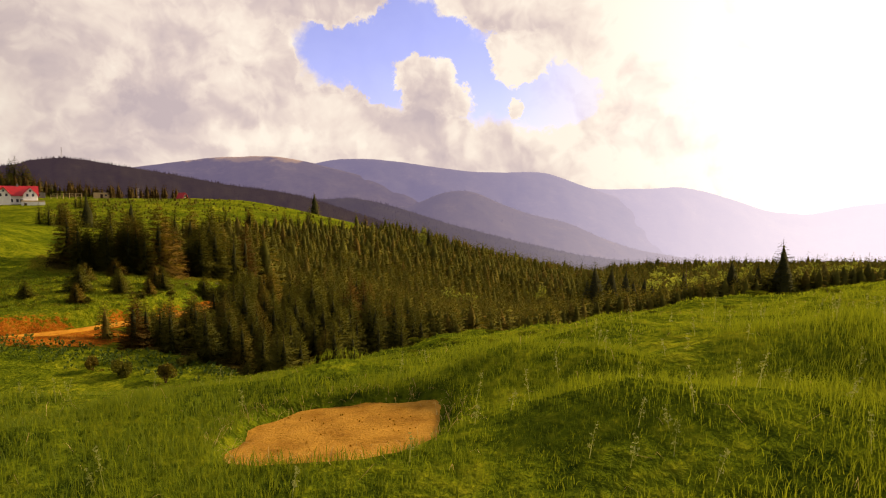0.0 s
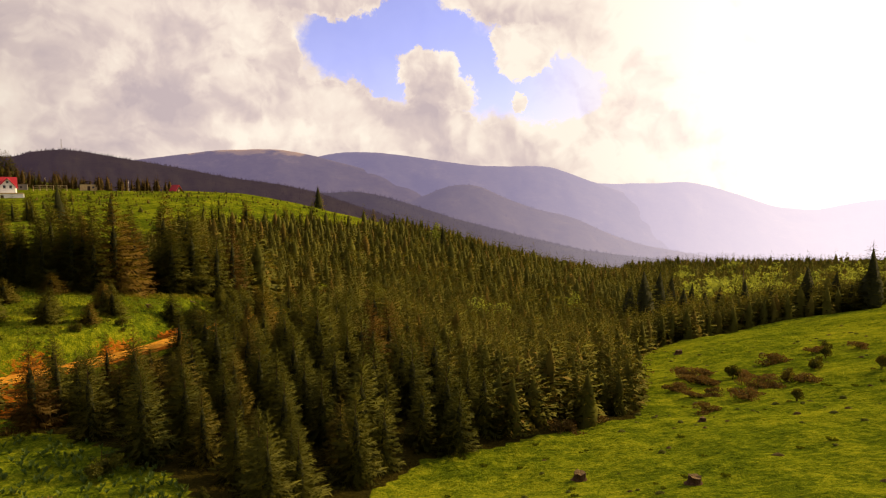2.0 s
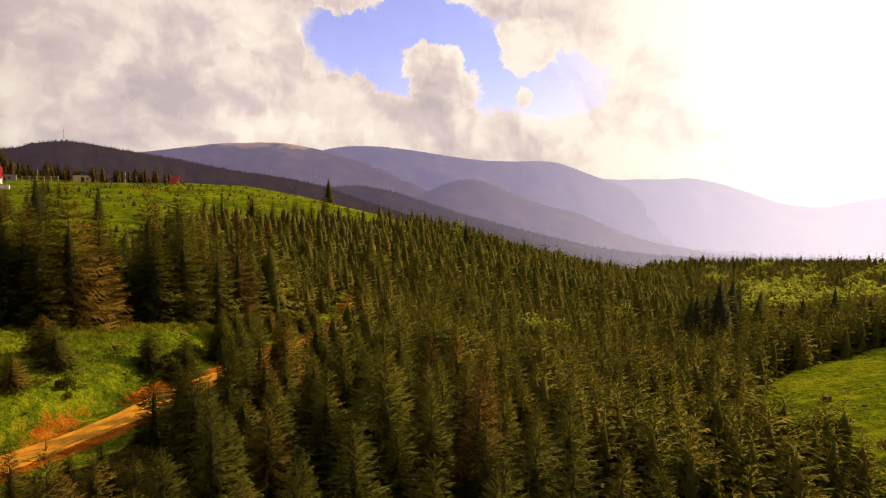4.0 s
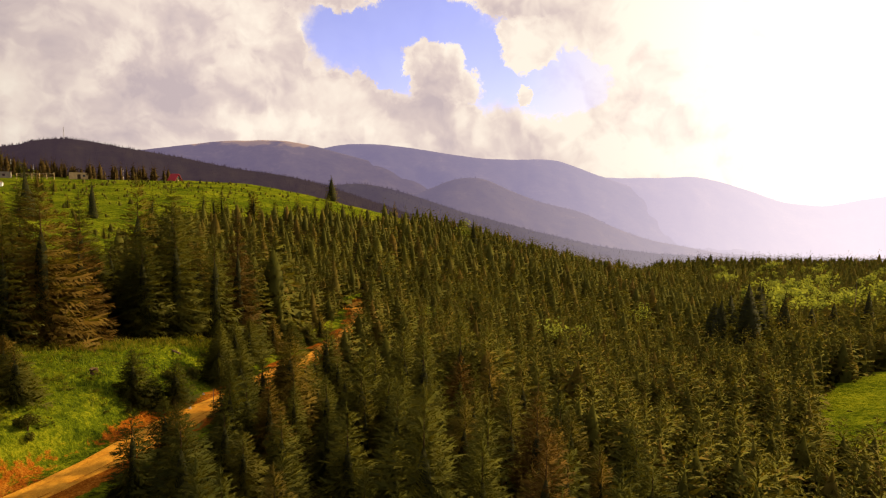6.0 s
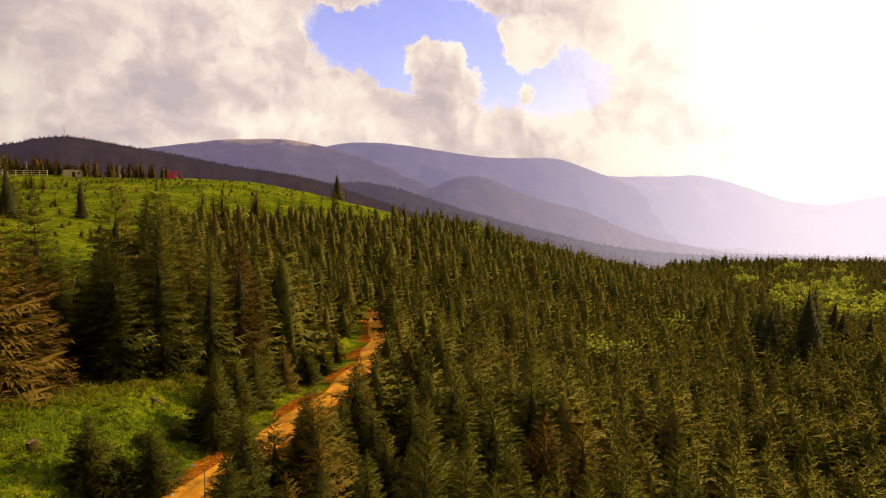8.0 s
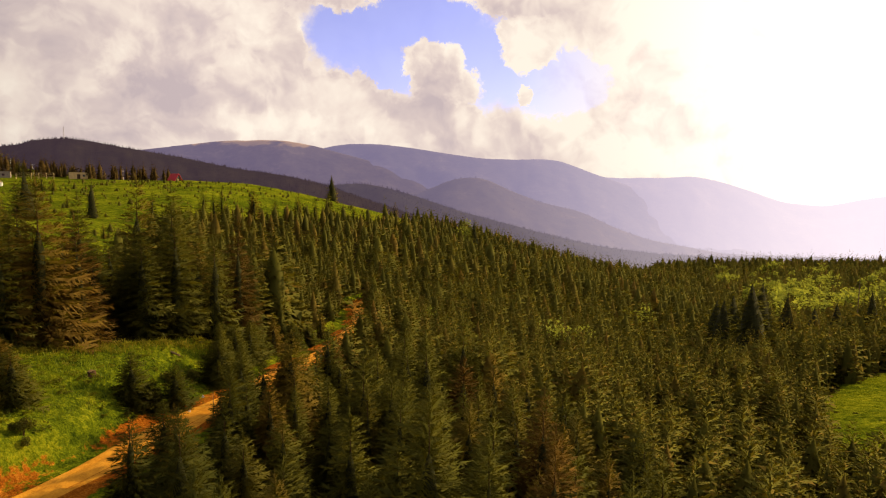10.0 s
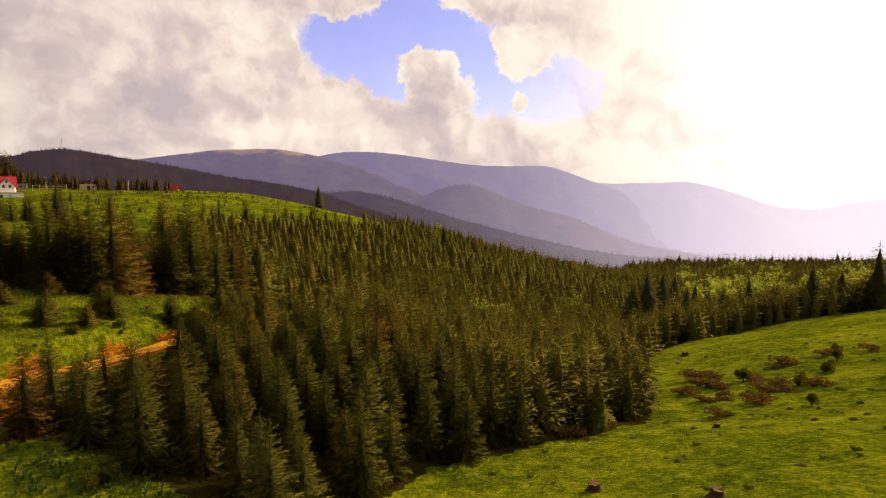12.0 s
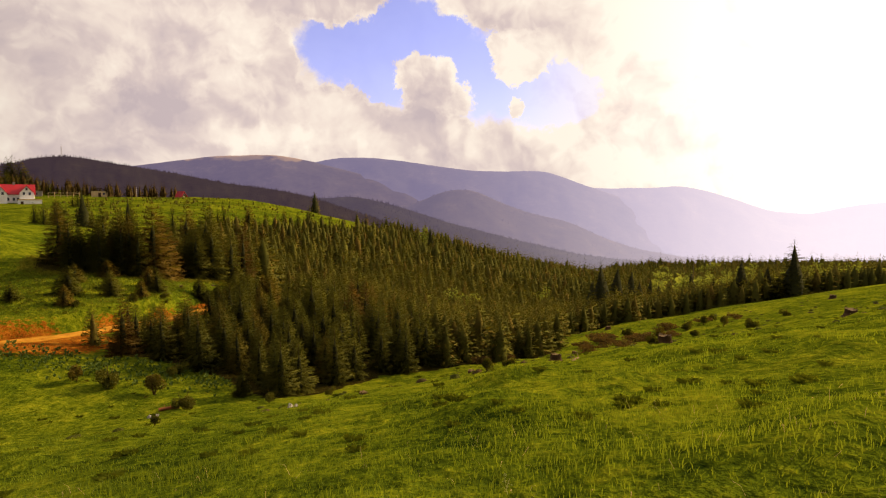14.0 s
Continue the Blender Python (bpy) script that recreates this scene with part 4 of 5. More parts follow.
for i, (x, y, h) in enumerate([(3.6, 143.5, 8.4), (-12.5, 262, 10.5), (-20, 140, 5.0), (52, 175, 8), (30, 190, 8), (-56, 140, 5)]):
    LEAFY_MAKES.put(i, x, y, h / 7, rng)


def leafy_wood():
    """The bright leafy trees strewn over the wooded slope beyond the spur."""
    r = random.Random(9)
    makes = [tuple(np.array(q) for q in leaf_cloud(r, (0, 0, 0), 1.0, 95, 0.15, 0.95)) for _ in range(5)]
    verts, faces, c = [], [], 0
    for _ in range(230):
        y = r.uniform(205, 440)
        x = y * r.uniform(0.36, 0.88)
        h = r.uniform(7, 13)
        v, f = makes[r.randrange(5)]
        verts.append(v * h * r.uniform(0.30, 0.42) + np.array([x, y, height_at(x, y) + h * 0.72]))
        faces.append(f + c)
        c += len(v)
    tagged(mesh_object("broadleaf_wood", np.concatenate(verts), np.concatenate(faces).tolist(), BIRCH), "bright spring-green leafy trees among spruces on a far slope", "wood", kind="stuff")


leafy_wood()


def dead_tree(x, y, h):
    tree = thing("dead_tree", "bare grey dead spruce trunk with broken branches", "tree")
    part("trunk", tapered([(0, 0, -0.4), (0.05, 0.02, h * 0.5), (0, 0, h)], [0.2, 0.12, 0.03]), DEAD_WOOD, tree)
    r = random.Random(31)
    for k in range(12):
        a, z, l = r.random() * 6.28, h * r.uniform(0.35, 0.95), r.uniform(0.4, 1.1)
        part("branch", tapered([(0, 0, z), (l * 0.5 * math.cos(a), l * 0.5 * math.sin(a), z - 0.05), (l * math.cos(a), l * math.sin(a), z - 0.2)], [0.03, 0.02, 0.006], 4), DEAD_WOOD, tree)
    tree.location = (x, y, height_at(x, y))


dead_tree(74.0, 176.0, 15.0)


# ---- the far hill: house, chalet, shed, poles ----
WHITE_WALL = plain_material("white_render", (0.66, 0.64, 0.60), (0.84, 0.83, 0.80), 0.6, 0.85, 0, 0.2, 0.01)
RED_ROOF = plain_material("red_roof_sheet", (0.30, 0.010, 0.018), (0.44, 0.020, 0.028), 0.8, 0.45, 0.1, 0.2, 0.01)
DARK_TIMBER = plain_material("dark_timber", (0.03, 0.018, 0.012), (0.09, 0.055, 0.035), 2.0, 0.8, 0, 0.4, 0.02)
PALE_TIMBER = plain_material("pale_timber", (0.42, 0.30, 0.15), (0.62, 0.47, 0.24), 2.0, 0.8, 0, 0.4, 0.02)
GREY_WALL = plain_material("grey_block", (0.16, 0.14, 0.12), (0.30, 0.27, 0.24), 1.0, 0.9, 0, 0.3, 0.02)
POLE_PAINT = plain_material("bleached_pole", (0.50, 0.47, 0.42), (0.72, 0.70, 0.66), 2.0, 0.8, 0, 0.2, 0.01)
STEEL = plain_material("galvanised_steel", (0.30, 0.28, 0.28), (0.45, 0.44, 0.44), 1.0, 0.5, 0.6, 0.1, 0.01)


def window_glass():
    m, t = material("window_glass")
    finish(t, surface(t, (0.03, 0.035, 0.045), 0.08, 0.0, None, spec=0.8))
    return m


GLASS = window_glass()


def box(x0, x1, y0, y1, z0, z1):
    v = [(x, y, z) for z in (z0, z1) for y in (y0, y1) for x in (x0, x1)]
    return v, [(0, 2, 3, 1), (4, 5, 7, 6), (0, 1, 5, 4), (2, 6, 7, 3), (0, 4, 6, 2), (1, 3, 7, 5)]


def prism(profile_xz, y0, y1):
    """A closed outline in x and z, drawn out along y."""
    n = len(profile_xz)
    v = [(x, y0, z) for x, z in profile_xz] + [(x, y1, z) for x, z in profile_xz]
    return v, [tuple(range(n))[::-1], tuple(range(n, 2 * n))] + [(i, (i + 1) % n, n + (i + 1) % n, n + i) for i in range(n)]


def turned(data):
    """The same with x and y exchanged."""
    return [(y, x, z) for x, y, z in data[0]], [f[::-1] for f in data[1]]


def add_window(parent, x, y, z, w, h):
    win = part("window", box(x - w / 2, x + w / 2, y - 0.04, y + 0.1, z, z + h), GLASS, parent)
    part("sill", box(x - w / 2 - 0.08, x + w / 2 + 0.08, y - 0.16, y - 0.045, z - 0.08, z - 0.005), WHITE_WALL, win)
    part("frame", box(x - 0.04, x + 0.04, y - 0.07, y - 0.045, z, z + h), DARK_TIMBER, win)


def slope_roof(half, rise, eave, over, thick=0.22):
    """A gabled roof's outline in x and z."""
    k = rise / half
    e = half + over
    return [(-e, eave - over * k), (0, eave + rise), (e, eave - over * k), (e, eave - over * k + thick), (0, eave + rise + thick * 1.25), (-e, eave - over * k + thick)]


def build_house():
    house = thing("house", "white rendered two-storey house under a bright red gabled roof", "house")
    part("wall", turned(prism([(-4.2, -1.5), (4.2, -1.5), (4.2, 4.4), (0, 8.0), (-4.2, 4.4)], -9.5, 4.0)), WHITE_WALL, house)
    part("roof", turned(prism(slope_roof(4.2, 3.6, 4.4, 0.7), -10.0, 4.5)), RED_ROOF, house)
    for cx, w in ((1.6, 2.5), (-7.6, 2.4)):
        body = prism([(-w, -1.5), (w, -1.5), (w, 4.5), (0, 7.4), (-w, 4.5)], -6.4, -3.0)
        wing = part("wing", ([(x + cx, y, z) for x, y, z in body[0]], body[1]), WHITE_WALL, house, "white gabled wing")
        pr = prism(slope_roof(w, 2.9, 4.5, 0.55), -7.0, -0.4)
        part("roof", ([(x + cx, y, z) for x, y, z in pr[0]], pr[1]), RED_ROOF, wing)
        for dx in (-1.0, 1.0):
            add_window(house, cx + dx, -6.44, 3.6, 0.8, 1.2)
        add_window(house, cx, -6.44, 5.6, 0.7, 0.9)
    for x in (-5.0, -3.0, -1.6):
        add_window(house, x, -4.24, 1.2, 0.9, 1.3)
    part("terrace", box(-1.5, 6.8, -10.5, -6.5, -2.0, 1.4), WHITE_WALL, house, "white walled terrace")
    part("railing", box(-1.5, 6.8, -10.6, -10.5, 1.4, 1.9), PALE_TIMBER, house)
    part("chimney", box(-3.4, -2.6, -0.4, 0.4, 7.0, 9.2), GREY_WALL, house)
    part("door", box(-0.5, 0.5, -10.56, -10.5, -1.2, 0.9), DARK_TIMBER, house)
    x, y = -183.0, 253.0
    house.matrix_basis = Matrix.Translation((x, y, height_at(x, y) - 0.6)) @ Matrix.Rotation(radians(34), 4, "Z")


build_house()


def build_chalet(x, y, turn, s=1.0):
    hut = thing("chalet", "small dark timber chalet under a steep red roof", "house")
    part("wall", prism([(-2.6, -1.0), (2.6, -1.0), (2.2, 0.8), (0, 4.1), (-2.2, 0.8)], -3.2, 3.2), DARK_TIMBER, hut)
    part("roof", prism([(-3.2, -0.3), (0, 4.5), (3.2, -0.3), (3.4, -0.1), (0, 4.85), (-3.4, -0.1)], -3.8, 3.8), RED_ROOF, hut)
    part("door", box(-0.5, 0.5, -3.26, -3.2, -0.9, 1.1), PALE_TIMBER, hut)
    part("window", box(-0.5, 0.5, -3.26, -3.2, 1.7, 2.6), GLASS, hut)
    hut.matrix_basis = Matrix.Translation((x, y, height_at(x, y))) @ Matrix.Rotation(radians(turn), 4, "Z") @ Matrix.Diagonal((s, s, s, 1))


build_chalet(-136.0, 300.0, 68, 0.62)


def build_shed(x, y, turn, mat, label, w=3.6, roof=None):
    shed = thing("shed", label, "shed")
    part("wall", box(-w, w, -2.2, 2.2, -0.8, 2.4), mat, shed)
    part("roof", prism(slope_roof(w, 1.5, 2.4, 0.3), -2.6, 2.6), roof or DARK_TIMBER, shed)
    part("door", box(-0.6, 0.6, -2.26, -2.2, -0.6, 1.6), DARK_TIMBER, shed)
    part("window", box(1.4, 2.3, -2.26, -2.2, 0.6, 1.5), GLASS, shed)
    shed.matrix_basis = Matrix.Translation((x, y, height_at(x, y))) @ Matrix.Rotation(radians(turn), 4, "Z")


build_shed(-176, 297, 30, PALE_TIMBER, "yellow timber shed with a dark pitched roof")
build_shed(-204, 288, 32, GREY_WALL, "grey block shed with a low roof", 4.2)


def make_pole(h, label):
    pole = thing("utility_pole", label, "pole", "poles on the hill")
    part("post", tapered([(0, 0, -0.5), (0, 0, h * 0.5), (0, 0, h)], [0.10, 0.085, 0.07], 8), POLE_PAINT, pole)
    part("crossarm", box(-0.7, 0.7, -0.06, 0.06, h - 0.5, h - 0.38), DARK_TIMBER, pole)
    for x in (-0.6, 0.0, 0.6):
        part("insulator", tapered([(x, 0, h - 0.38), (x, 0, h - 0.3), (x, 0, h - 0.2)], [0.03, 0.05, 0.03], 6), WHITE_WALL, pole)
    return pole


pole = make_pole(5.2, "bleached wooden utility pole on the grassy hill")
spots = [(-174, 302), (-214, 322), (-240, 342), (-162, 306)]
pole.location = (*spots[0], height_at(*spots[0]))
for x, y in spots[1:]:
    copy_thing(pole, pose(x, y, height_at(x, y), 0, 0, 20))


def build_fence():
    fence = thing("fence", "weathered timber rail fence on the hill", "fence")
    x0, y0 = -192.0, 282.0
    for k in range(6):
        x, y = x0 + 2.4 * k, y0 + 1.0 * k
        v, f = box(-0.09, 0.09, -0.09, 0.09, -0.4, 2.6)
        part("post", ([(a + x, b + y, c + height_at(x, y)) for a, b, c in v], f), PALE_TIMBER, fence)
    for k in range(5):
        a, b = (x0 + 2.4 * k, y0 + 1.0 * k), (x0 + 2.4 * k + 2.4, y0 + 1.0 * k + 1.0)
        for up in (0.9, 1.7, 2.4):
            za, zb = height_at(*a) + up, height_at(*b) + up
            v = [(*a, za), (*b, zb), (*b, zb + 0.14), (*a, za + 0.14)]
            part("rail", (v + [(x, y + 0.06, z) for x, y, z in v], [(0, 1, 2, 3), (7, 6, 5, 4), (0, 4, 5, 1), (3, 2, 6, 7), (1, 5, 6, 2), (0, 3, 7, 4)]), PALE_TIMBER, fence)


build_fence()


def build_mast():
    mast = thing("radio_mast", "slender steel lattice mast on the wooded hilltop", "mast")
    for sx, sy in ((-1, -1), (1, -1), (0, 1)):
        part("leg", tapered([(sx * 1.6, sy * 1.6, -4), (sx * 0.3, sy * 0.3, 30)], [0.35, 0.25], 5), STEEL, mast)
    for k in range(7):
        z, w = 4.0 * k, 1.5 - 0.17 * k
        part("brace", box(-w, w, -0.15, 0.15, z, z + 0.3), STEEL, mast)
    part("antenna", tapered([(0, 0, 28), (0, 0, 34)], [0.18, 0.1], 5), STEEL, mast)
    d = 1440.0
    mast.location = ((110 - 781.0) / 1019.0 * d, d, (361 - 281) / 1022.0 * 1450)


build_mast()


# ---- the meadow ----
def lump(rng, r, h, rings=4, sides=11, rough=0.2):
    """A low uneven mound."""
    verts, faces = [(0, 0, h)], []
    for j in range(1, rings + 1):
        f = j / rings
        for k in range(sides):
            a = 6.283 * k / sides
            q = r * f * (1 + rng.uniform(-rough, rough))
            verts.append((q * math.cos(a), q * math.sin(a), h * (math.cos(f * 1.57) ** 0.8) * (1 + rng.uniform(-rough, rough)) - (0.06 if j == rings else 0)))
    faces += [(0, 1 + k, 1 + (k + 1) % sides) for k in range(sides)]
    for j in range(rings - 1):
        b = 1 + j * sides
        faces += [(b + k, b + sides + k, b + sides + (k + 1) % sides, b + (k + 1) % sides) for k in range(sides)]
    return verts, faces


TURF = plain_material("grassy_soil", (0.028, 0.036, 0.006), (0.095, 0.100, 0.014), 5.0, 0.95, 0, 0.9, 0.05, False)


def molehills():
    r = random.Random(55)
    makes = []
    for k in range(4):
        ob = mesh_object("molehill", *lump(r, 0.30 + 0.05 * k, 0.17 + 0.03 * k), SOIL if k == 2 else TURF, None, True)
        makes.append(tagged(ob, "dark earthen molehill in the grass", "molehill", "molehills of the meadow"))
    used = set()
    count = 0
    while count < 290:
        y = r.uniform(24, 112)
        x = r.uniform(-16, 62)
        if inside(np.array([x]), np.array([y]), WOOD)[0] or x > 0.9 * y + 6 or start_hill(np.array([x]), np.array([y]))[0] < far_side(np.array([x]), np.array([y]))[0] + 1:
            continue
        k = r.randrange(4)
        s = r.uniform(0.32, 0.75)
        m = Matrix.Translation((x, y, height_at(x, y) - 0.01)) @ Matrix.Rotation(r.random() * 6.28, 4, "Z") @ Matrix.Diagonal((s * r.uniform(0.8, 1.5), s, s * r.uniform(0.7, 1.2), 1))
        if k in used:
            copy_at(makes[k], m)
        else:
            used.add(k)
            makes[k].matrix_basis = m
        count += 1


molehills()


def make_stump(rng, r, h, label):
    stump = thing("tree_stump", label, "stump", "stumps of the meadow")
    sides, verts, faces = 14, [], []
    levels = [(-0.15, 1.5), (0.05, 1.25), (0.4, 1.0), (1.0, 0.95)]
    flare = [1 + rng.uniform(-0.18, 0.22) for _ in range(sides)]
    for z, k in levels:
        for i in range(sides):
            a = 6.283 * i / sides
            q = r * (1 + (k - 1) * flare[i] * 1.2) if k > 1 else r * k * (0.95 + 0.08 * flare[i])
            verts.append((q * math.cos(a), q * math.sin(a), z * h + (rng.uniform(-0.05, 0.08) if z == 1.0 else 0)))
    for j in range(len(levels) - 1):
        faces += [(j * sides + i, j * sides + (i + 1) % sides, (j + 1) * sides + (i + 1) % sides, (j + 1) * sides + i) for i in range(sides)]
    part("bark", (verts, faces), BARK, stump)
    top = verts[-sides:] + [(0, 0, h * 0.96)]
    part("cut_face", (top, [(i, (i + 1) % sides, sides) for i in range(sides)]), CUT_WOOD, stump, "pale cracked cut wood")
    return stump


CUT_WOOD = plain_material("cut_wood", (0.07, 0.045, 0.02), (0.22, 0.15, 0.07), 6.0, 0.85, 0, 0.4, 0.02)
r7 = random.Random(71)
stumps = [make_stump(random.Random(500 + i), 0.30, 0.40, "old weathered tree stump in the meadow grass") for i in range(3)]
for i, (x, y, s) in enumerate([(10.4, 31.8, 1.1), (4.0, 26.9, 0.75), (1.6, 50.6, 1.0), (5.6, 46.4, 0.9), (28.4, 104.5, 1.5), (61.5, 95.0, 1.5), (-4.3, 28.6, 0.6), (17.1, 28.2, 0.8), (-38.0, 84.2, 0.8), (12.5, 61.0, 0.7), (20.5, 71.5, 0.8)]):
    m = Matrix.Translation((x, y, height_at(x, y))) @ Matrix.Rotation(r7.random() * 6.28, 4, "Z") @ Matrix.Diagonal((s, s, s, 1))
    if i < 3:
        stumps[i].matrix_basis = m
    else:
        copy_at(stumps[i % 3], m)


def make_bush(rng, label, mat, name="bush"):
    bush = thing(name, label, "bush", "bushes in the grass")
    for k in range(5):
        a = rng.random() * 6.28
        part("stem", tapered([(0, 0, -0.1), (0.12 * math.cos(a), 0.12 * math.sin(a), 0.35), (0.3 * math.cos(a), 0.3 * math.sin(a), 0.8)], [0.02, 0.014, 0.005], 5), BARK, bush)
    part("foliage", leaf_cloud(rng, (0, 0, 0.40), 0.58, 1500, 0.050, 0.85), mat, bush)
    return bush


bushes = [make_bush(random.Random(600 + i), "low dark leafy bush in the meadow", SPRUCE) for i in range(3)]
for i, (x, y, s) in enumerate([(9.6, 31.4, 0.45), (29.0, 58.3, 1.0), (22.3, 55.5, 0.7), (1.3, 29.2, 0.55), (2.3, 29.8, 0.45), (-29.5, 47.4, 1.3), (-26.6, 46.8, 1.6), (-22.5, 45.6, 1.5), (-18.6, 41.9, 1.2), (-12.1, 25.4, 0.4), (-23.4, 51.0, 1.2), (22, 66, 1.0), (31, 78, 1.3),
                               (36, 84, 1.2), (26, 74, 1.1), (33, 72, 1.2), (40, 90, 1.0), (24, 80, 1.2), (44, 78, 1.1), (-13.4, 44.2, 0.8), (-9.5, 46.5, 0.7), (-34.6, 90.5, 0.9), (-35.4, 88.5, 0.8), (-36.6, 76.5, 0.8), (-38.6, 72.6, 0.9), (-42.5, 68.0, 0.9)]):
    m = Matrix.Translation((x, y, height_at(x, y) - 0.05)) @ Matrix.Rotation(r7.random() * 6.28, 4, "Z") @ Matrix.Diagonal((s * r7.uniform(0.85, 1.15), s, s * r7.uniform(1.2, 1.65), 1))
    if i < 3:
        bushes[i].matrix_basis = m
    else:
        copy_at(bushes[1 + i % 2], m)


BRUSH = leaf_material("heather_twigs", (0.035, 0.026, 0.008), (0.15, 0.090, 0.024), (0.26, 0.15, 0.03), 0.25, 1.5)


def make_brush(rng):
    brush = thing("heather_patch", "low reddish-brown heather brush in the meadow", "shrub", "heather on the knoll")
    for k in range(6):
        a = rng.random() * 6.28
        part("stem", tapered([(0.2 * math.cos(a), 0.2 * math.sin(a), -0.1), (0.45 * math.cos(a), 0.45 * math.sin(a), 0.15), (0.8 * math.cos(a), 0.8 * math.sin(a), 0.4)], [0.02, 0.014, 0.004], 5), BARK, brush)
    part("foliage", leaf_cloud(rng, (0, 0, 0.16), 1.0, 900, 0.07, 0.36), BRUSH, brush)
    return brush


BRUSHES = [make_brush(random.Random(640 + i)) for i in range(2)]
for i, (x, y, s) in enumerate([(22.3, 84.3, 1.9), (17.5, 78.0, 1.3), (24.8, 79.7, 1.5), (22.8, 74.1, 1.3), (24.8, 74.2, 1.6), (20.4, 70.2, 1.4), (19.4, 73.6, 1.2), (15.1, 66.1, 1.0), (17.2, 72.9, 0.9), (31.7, 86.0, 1.7), (20.7, 78.7, 1.6), (26.9, 72.8, 1.2), (38.4, 88.4, 1.3), (42.4, 87.7, 1.2), (20.5, 81.2, 1.4), (3.6, 62.9, 1.3), (6.2, 64.4, 1.0)]):
    m = Matrix.Translation((x, y, height_at(x, y))) @ Matrix.Rotation(r7.random() * 6.28, 4, "Z") @ Matrix.Diagonal((s * 1.15, s * 0.9, s, 1))
    if i < 2:
        BRUSHES[i].matrix_basis = m
    else:
        copy_at(BRUSHES[i % 2], m)

RANK_BLADE = leaf_material("rank_blades", (0.026, 0.042, 0.004), (0.105, 0.125, 0.010), (0.18, 0.20, 0.012), 0.3, 3.0)


def make_tussock(rng):
    """A dense dark tuft: blades fanning out of one stool."""
    verts, faces = [], []
    for _ in range(130):
        a, q = rng.random() * 6.28, rng.random() ** 0.6
        l, b = rng.uniform(0.16, 0.30), rng.random() * 6.28
        x, y = 0.24 * q * math.cos(a), 0.24 * q * math.sin(a)
        o = l * (0.25 + 0.55 * q) * rng.uniform(0.5, 1.1)
        tx, ty = x + o * math.cos(a) + 0.04 * math.cos(b), y + o * math.sin(a) + 0.04 * math.sin(b)
        sx, sy = -0.011 * math.sin(b), 0.011 * math.cos(b)
        c = len(verts)
        verts += [(x - sx, y - sy, -0.03), (x + sx, y + sy, -0.03), (x + 0.4 * (tx - x), y + 0.4 * (ty - y), l * 0.75), (tx, ty, l * rng.uniform(0.6, 0.95))]
        faces += [(c, c + 1, c + 2), (c + 1, c + 3, c + 2)]
    return tagged(mesh_object("grass_tussock", verts, faces, RANK_BLADE), "dark rank grass tussock in the short meadow turf", "tussock", "tussocks of the meadow")


TUSSOCKS = [make_tussock(random.Random(660 + i)) for i in range(4)]
spots = [(2.3, 8.6, 1.2), (2.5, 10.5, 1.2), (1.9, 10.1, 1.2), (2.7, 11.3, 1.1), (4.4, 12.0, 1.1), (5.3, 13.4, 1.1), (-0.7, 11.5, 1.2), (0.0, 10.0, 0.8), (1.3, 9.3, 1.1), (0.8, 9.0, 1.1), (1.5, 27.5, 1.8), (0.1, 20.4, 1.5), (1.9, 13.3, 0.9), (4.0, 26.9, 1.4), (2.8, 10.1, 0.9), (2.7, 9.2, 0.8), (10.4, 23.8, 1.2),
         (-3.5, 16.0, 1.0), (-4.0, 25.2, 1.7), (-2.6, 10.8, 1.0), (-1.7, 9.8, 1.1), (-5.4, 11.7, 1.0), (-7.5, 15.8, 1.2), (-9.7, 35.3, 2.2), (-22.5, 40.4, 2.6), (-26.9, 39.8, 2.6), (-20.0, 40.6, 2.2), (-24.7, 40.2, 2.4)]
r8 = random.Random(77)
while len(spots) < 260:
    y = 9 + 66 * r8.random() ** 1.3
    x = r8.uniform(-0.8, 0.8) * y
    if x > -32 and not inside(np.array([x]), np.array([y]), WOOD)[0]:
        spots.append((x, y, r8.uniform(0.7, 1.3) * (1 + y / 60)))
for i, (x, y, s) in enumerate(spots):
    s *= 0.27
    m = Matrix.Translation((x, y, height_at(x, y))) @ Matrix.Rotation(r8.random() * 6.28, 4, "Z") @ Matrix.Diagonal((s * r8.uniform(0.9, 1.5), s, s * r8.uniform(0.6, 0.9), 1))
    if i < 4:
        TUSSOCKS[i].matrix_basis = m
    else:
        copy_at(TUSSOCKS[i % 4], m)


def hill_shrubs():
    """Small dark spruces dotted over the far hill's pasture."""
    r = random.Random(15)
    ring = [(-62, 240), (-80, 214), (-90, 190), (-100, 165), (-120, 175), (-170, 240), (-150, 295), (-95, 292), (-72, 303), (-44, 285)]
    ring2 = [(-64, 124), (-78, 150), (-88, 182), (-110, 170), (-95, 130), (-75, 112)]
    spots = []
    while len(spots) < 420:
        x, y = r.uniform(-170, -44), r.uniform(110, 303)
        if inside(np.array([x]), np.array([y]), ring)[0] or (r.random() < 0.6 and inside(np.array([x]), np.array([y]), ring2)[0]):
            spots.append((x, y, r.uniform(0.7, 1.7) * (1.6 if r.random() < 0.1 else 1)))
    far_wood("hill_shrubs", spots, r, "small dark spruces dotted over hill pasture", 1.6)


hill_shrubs()


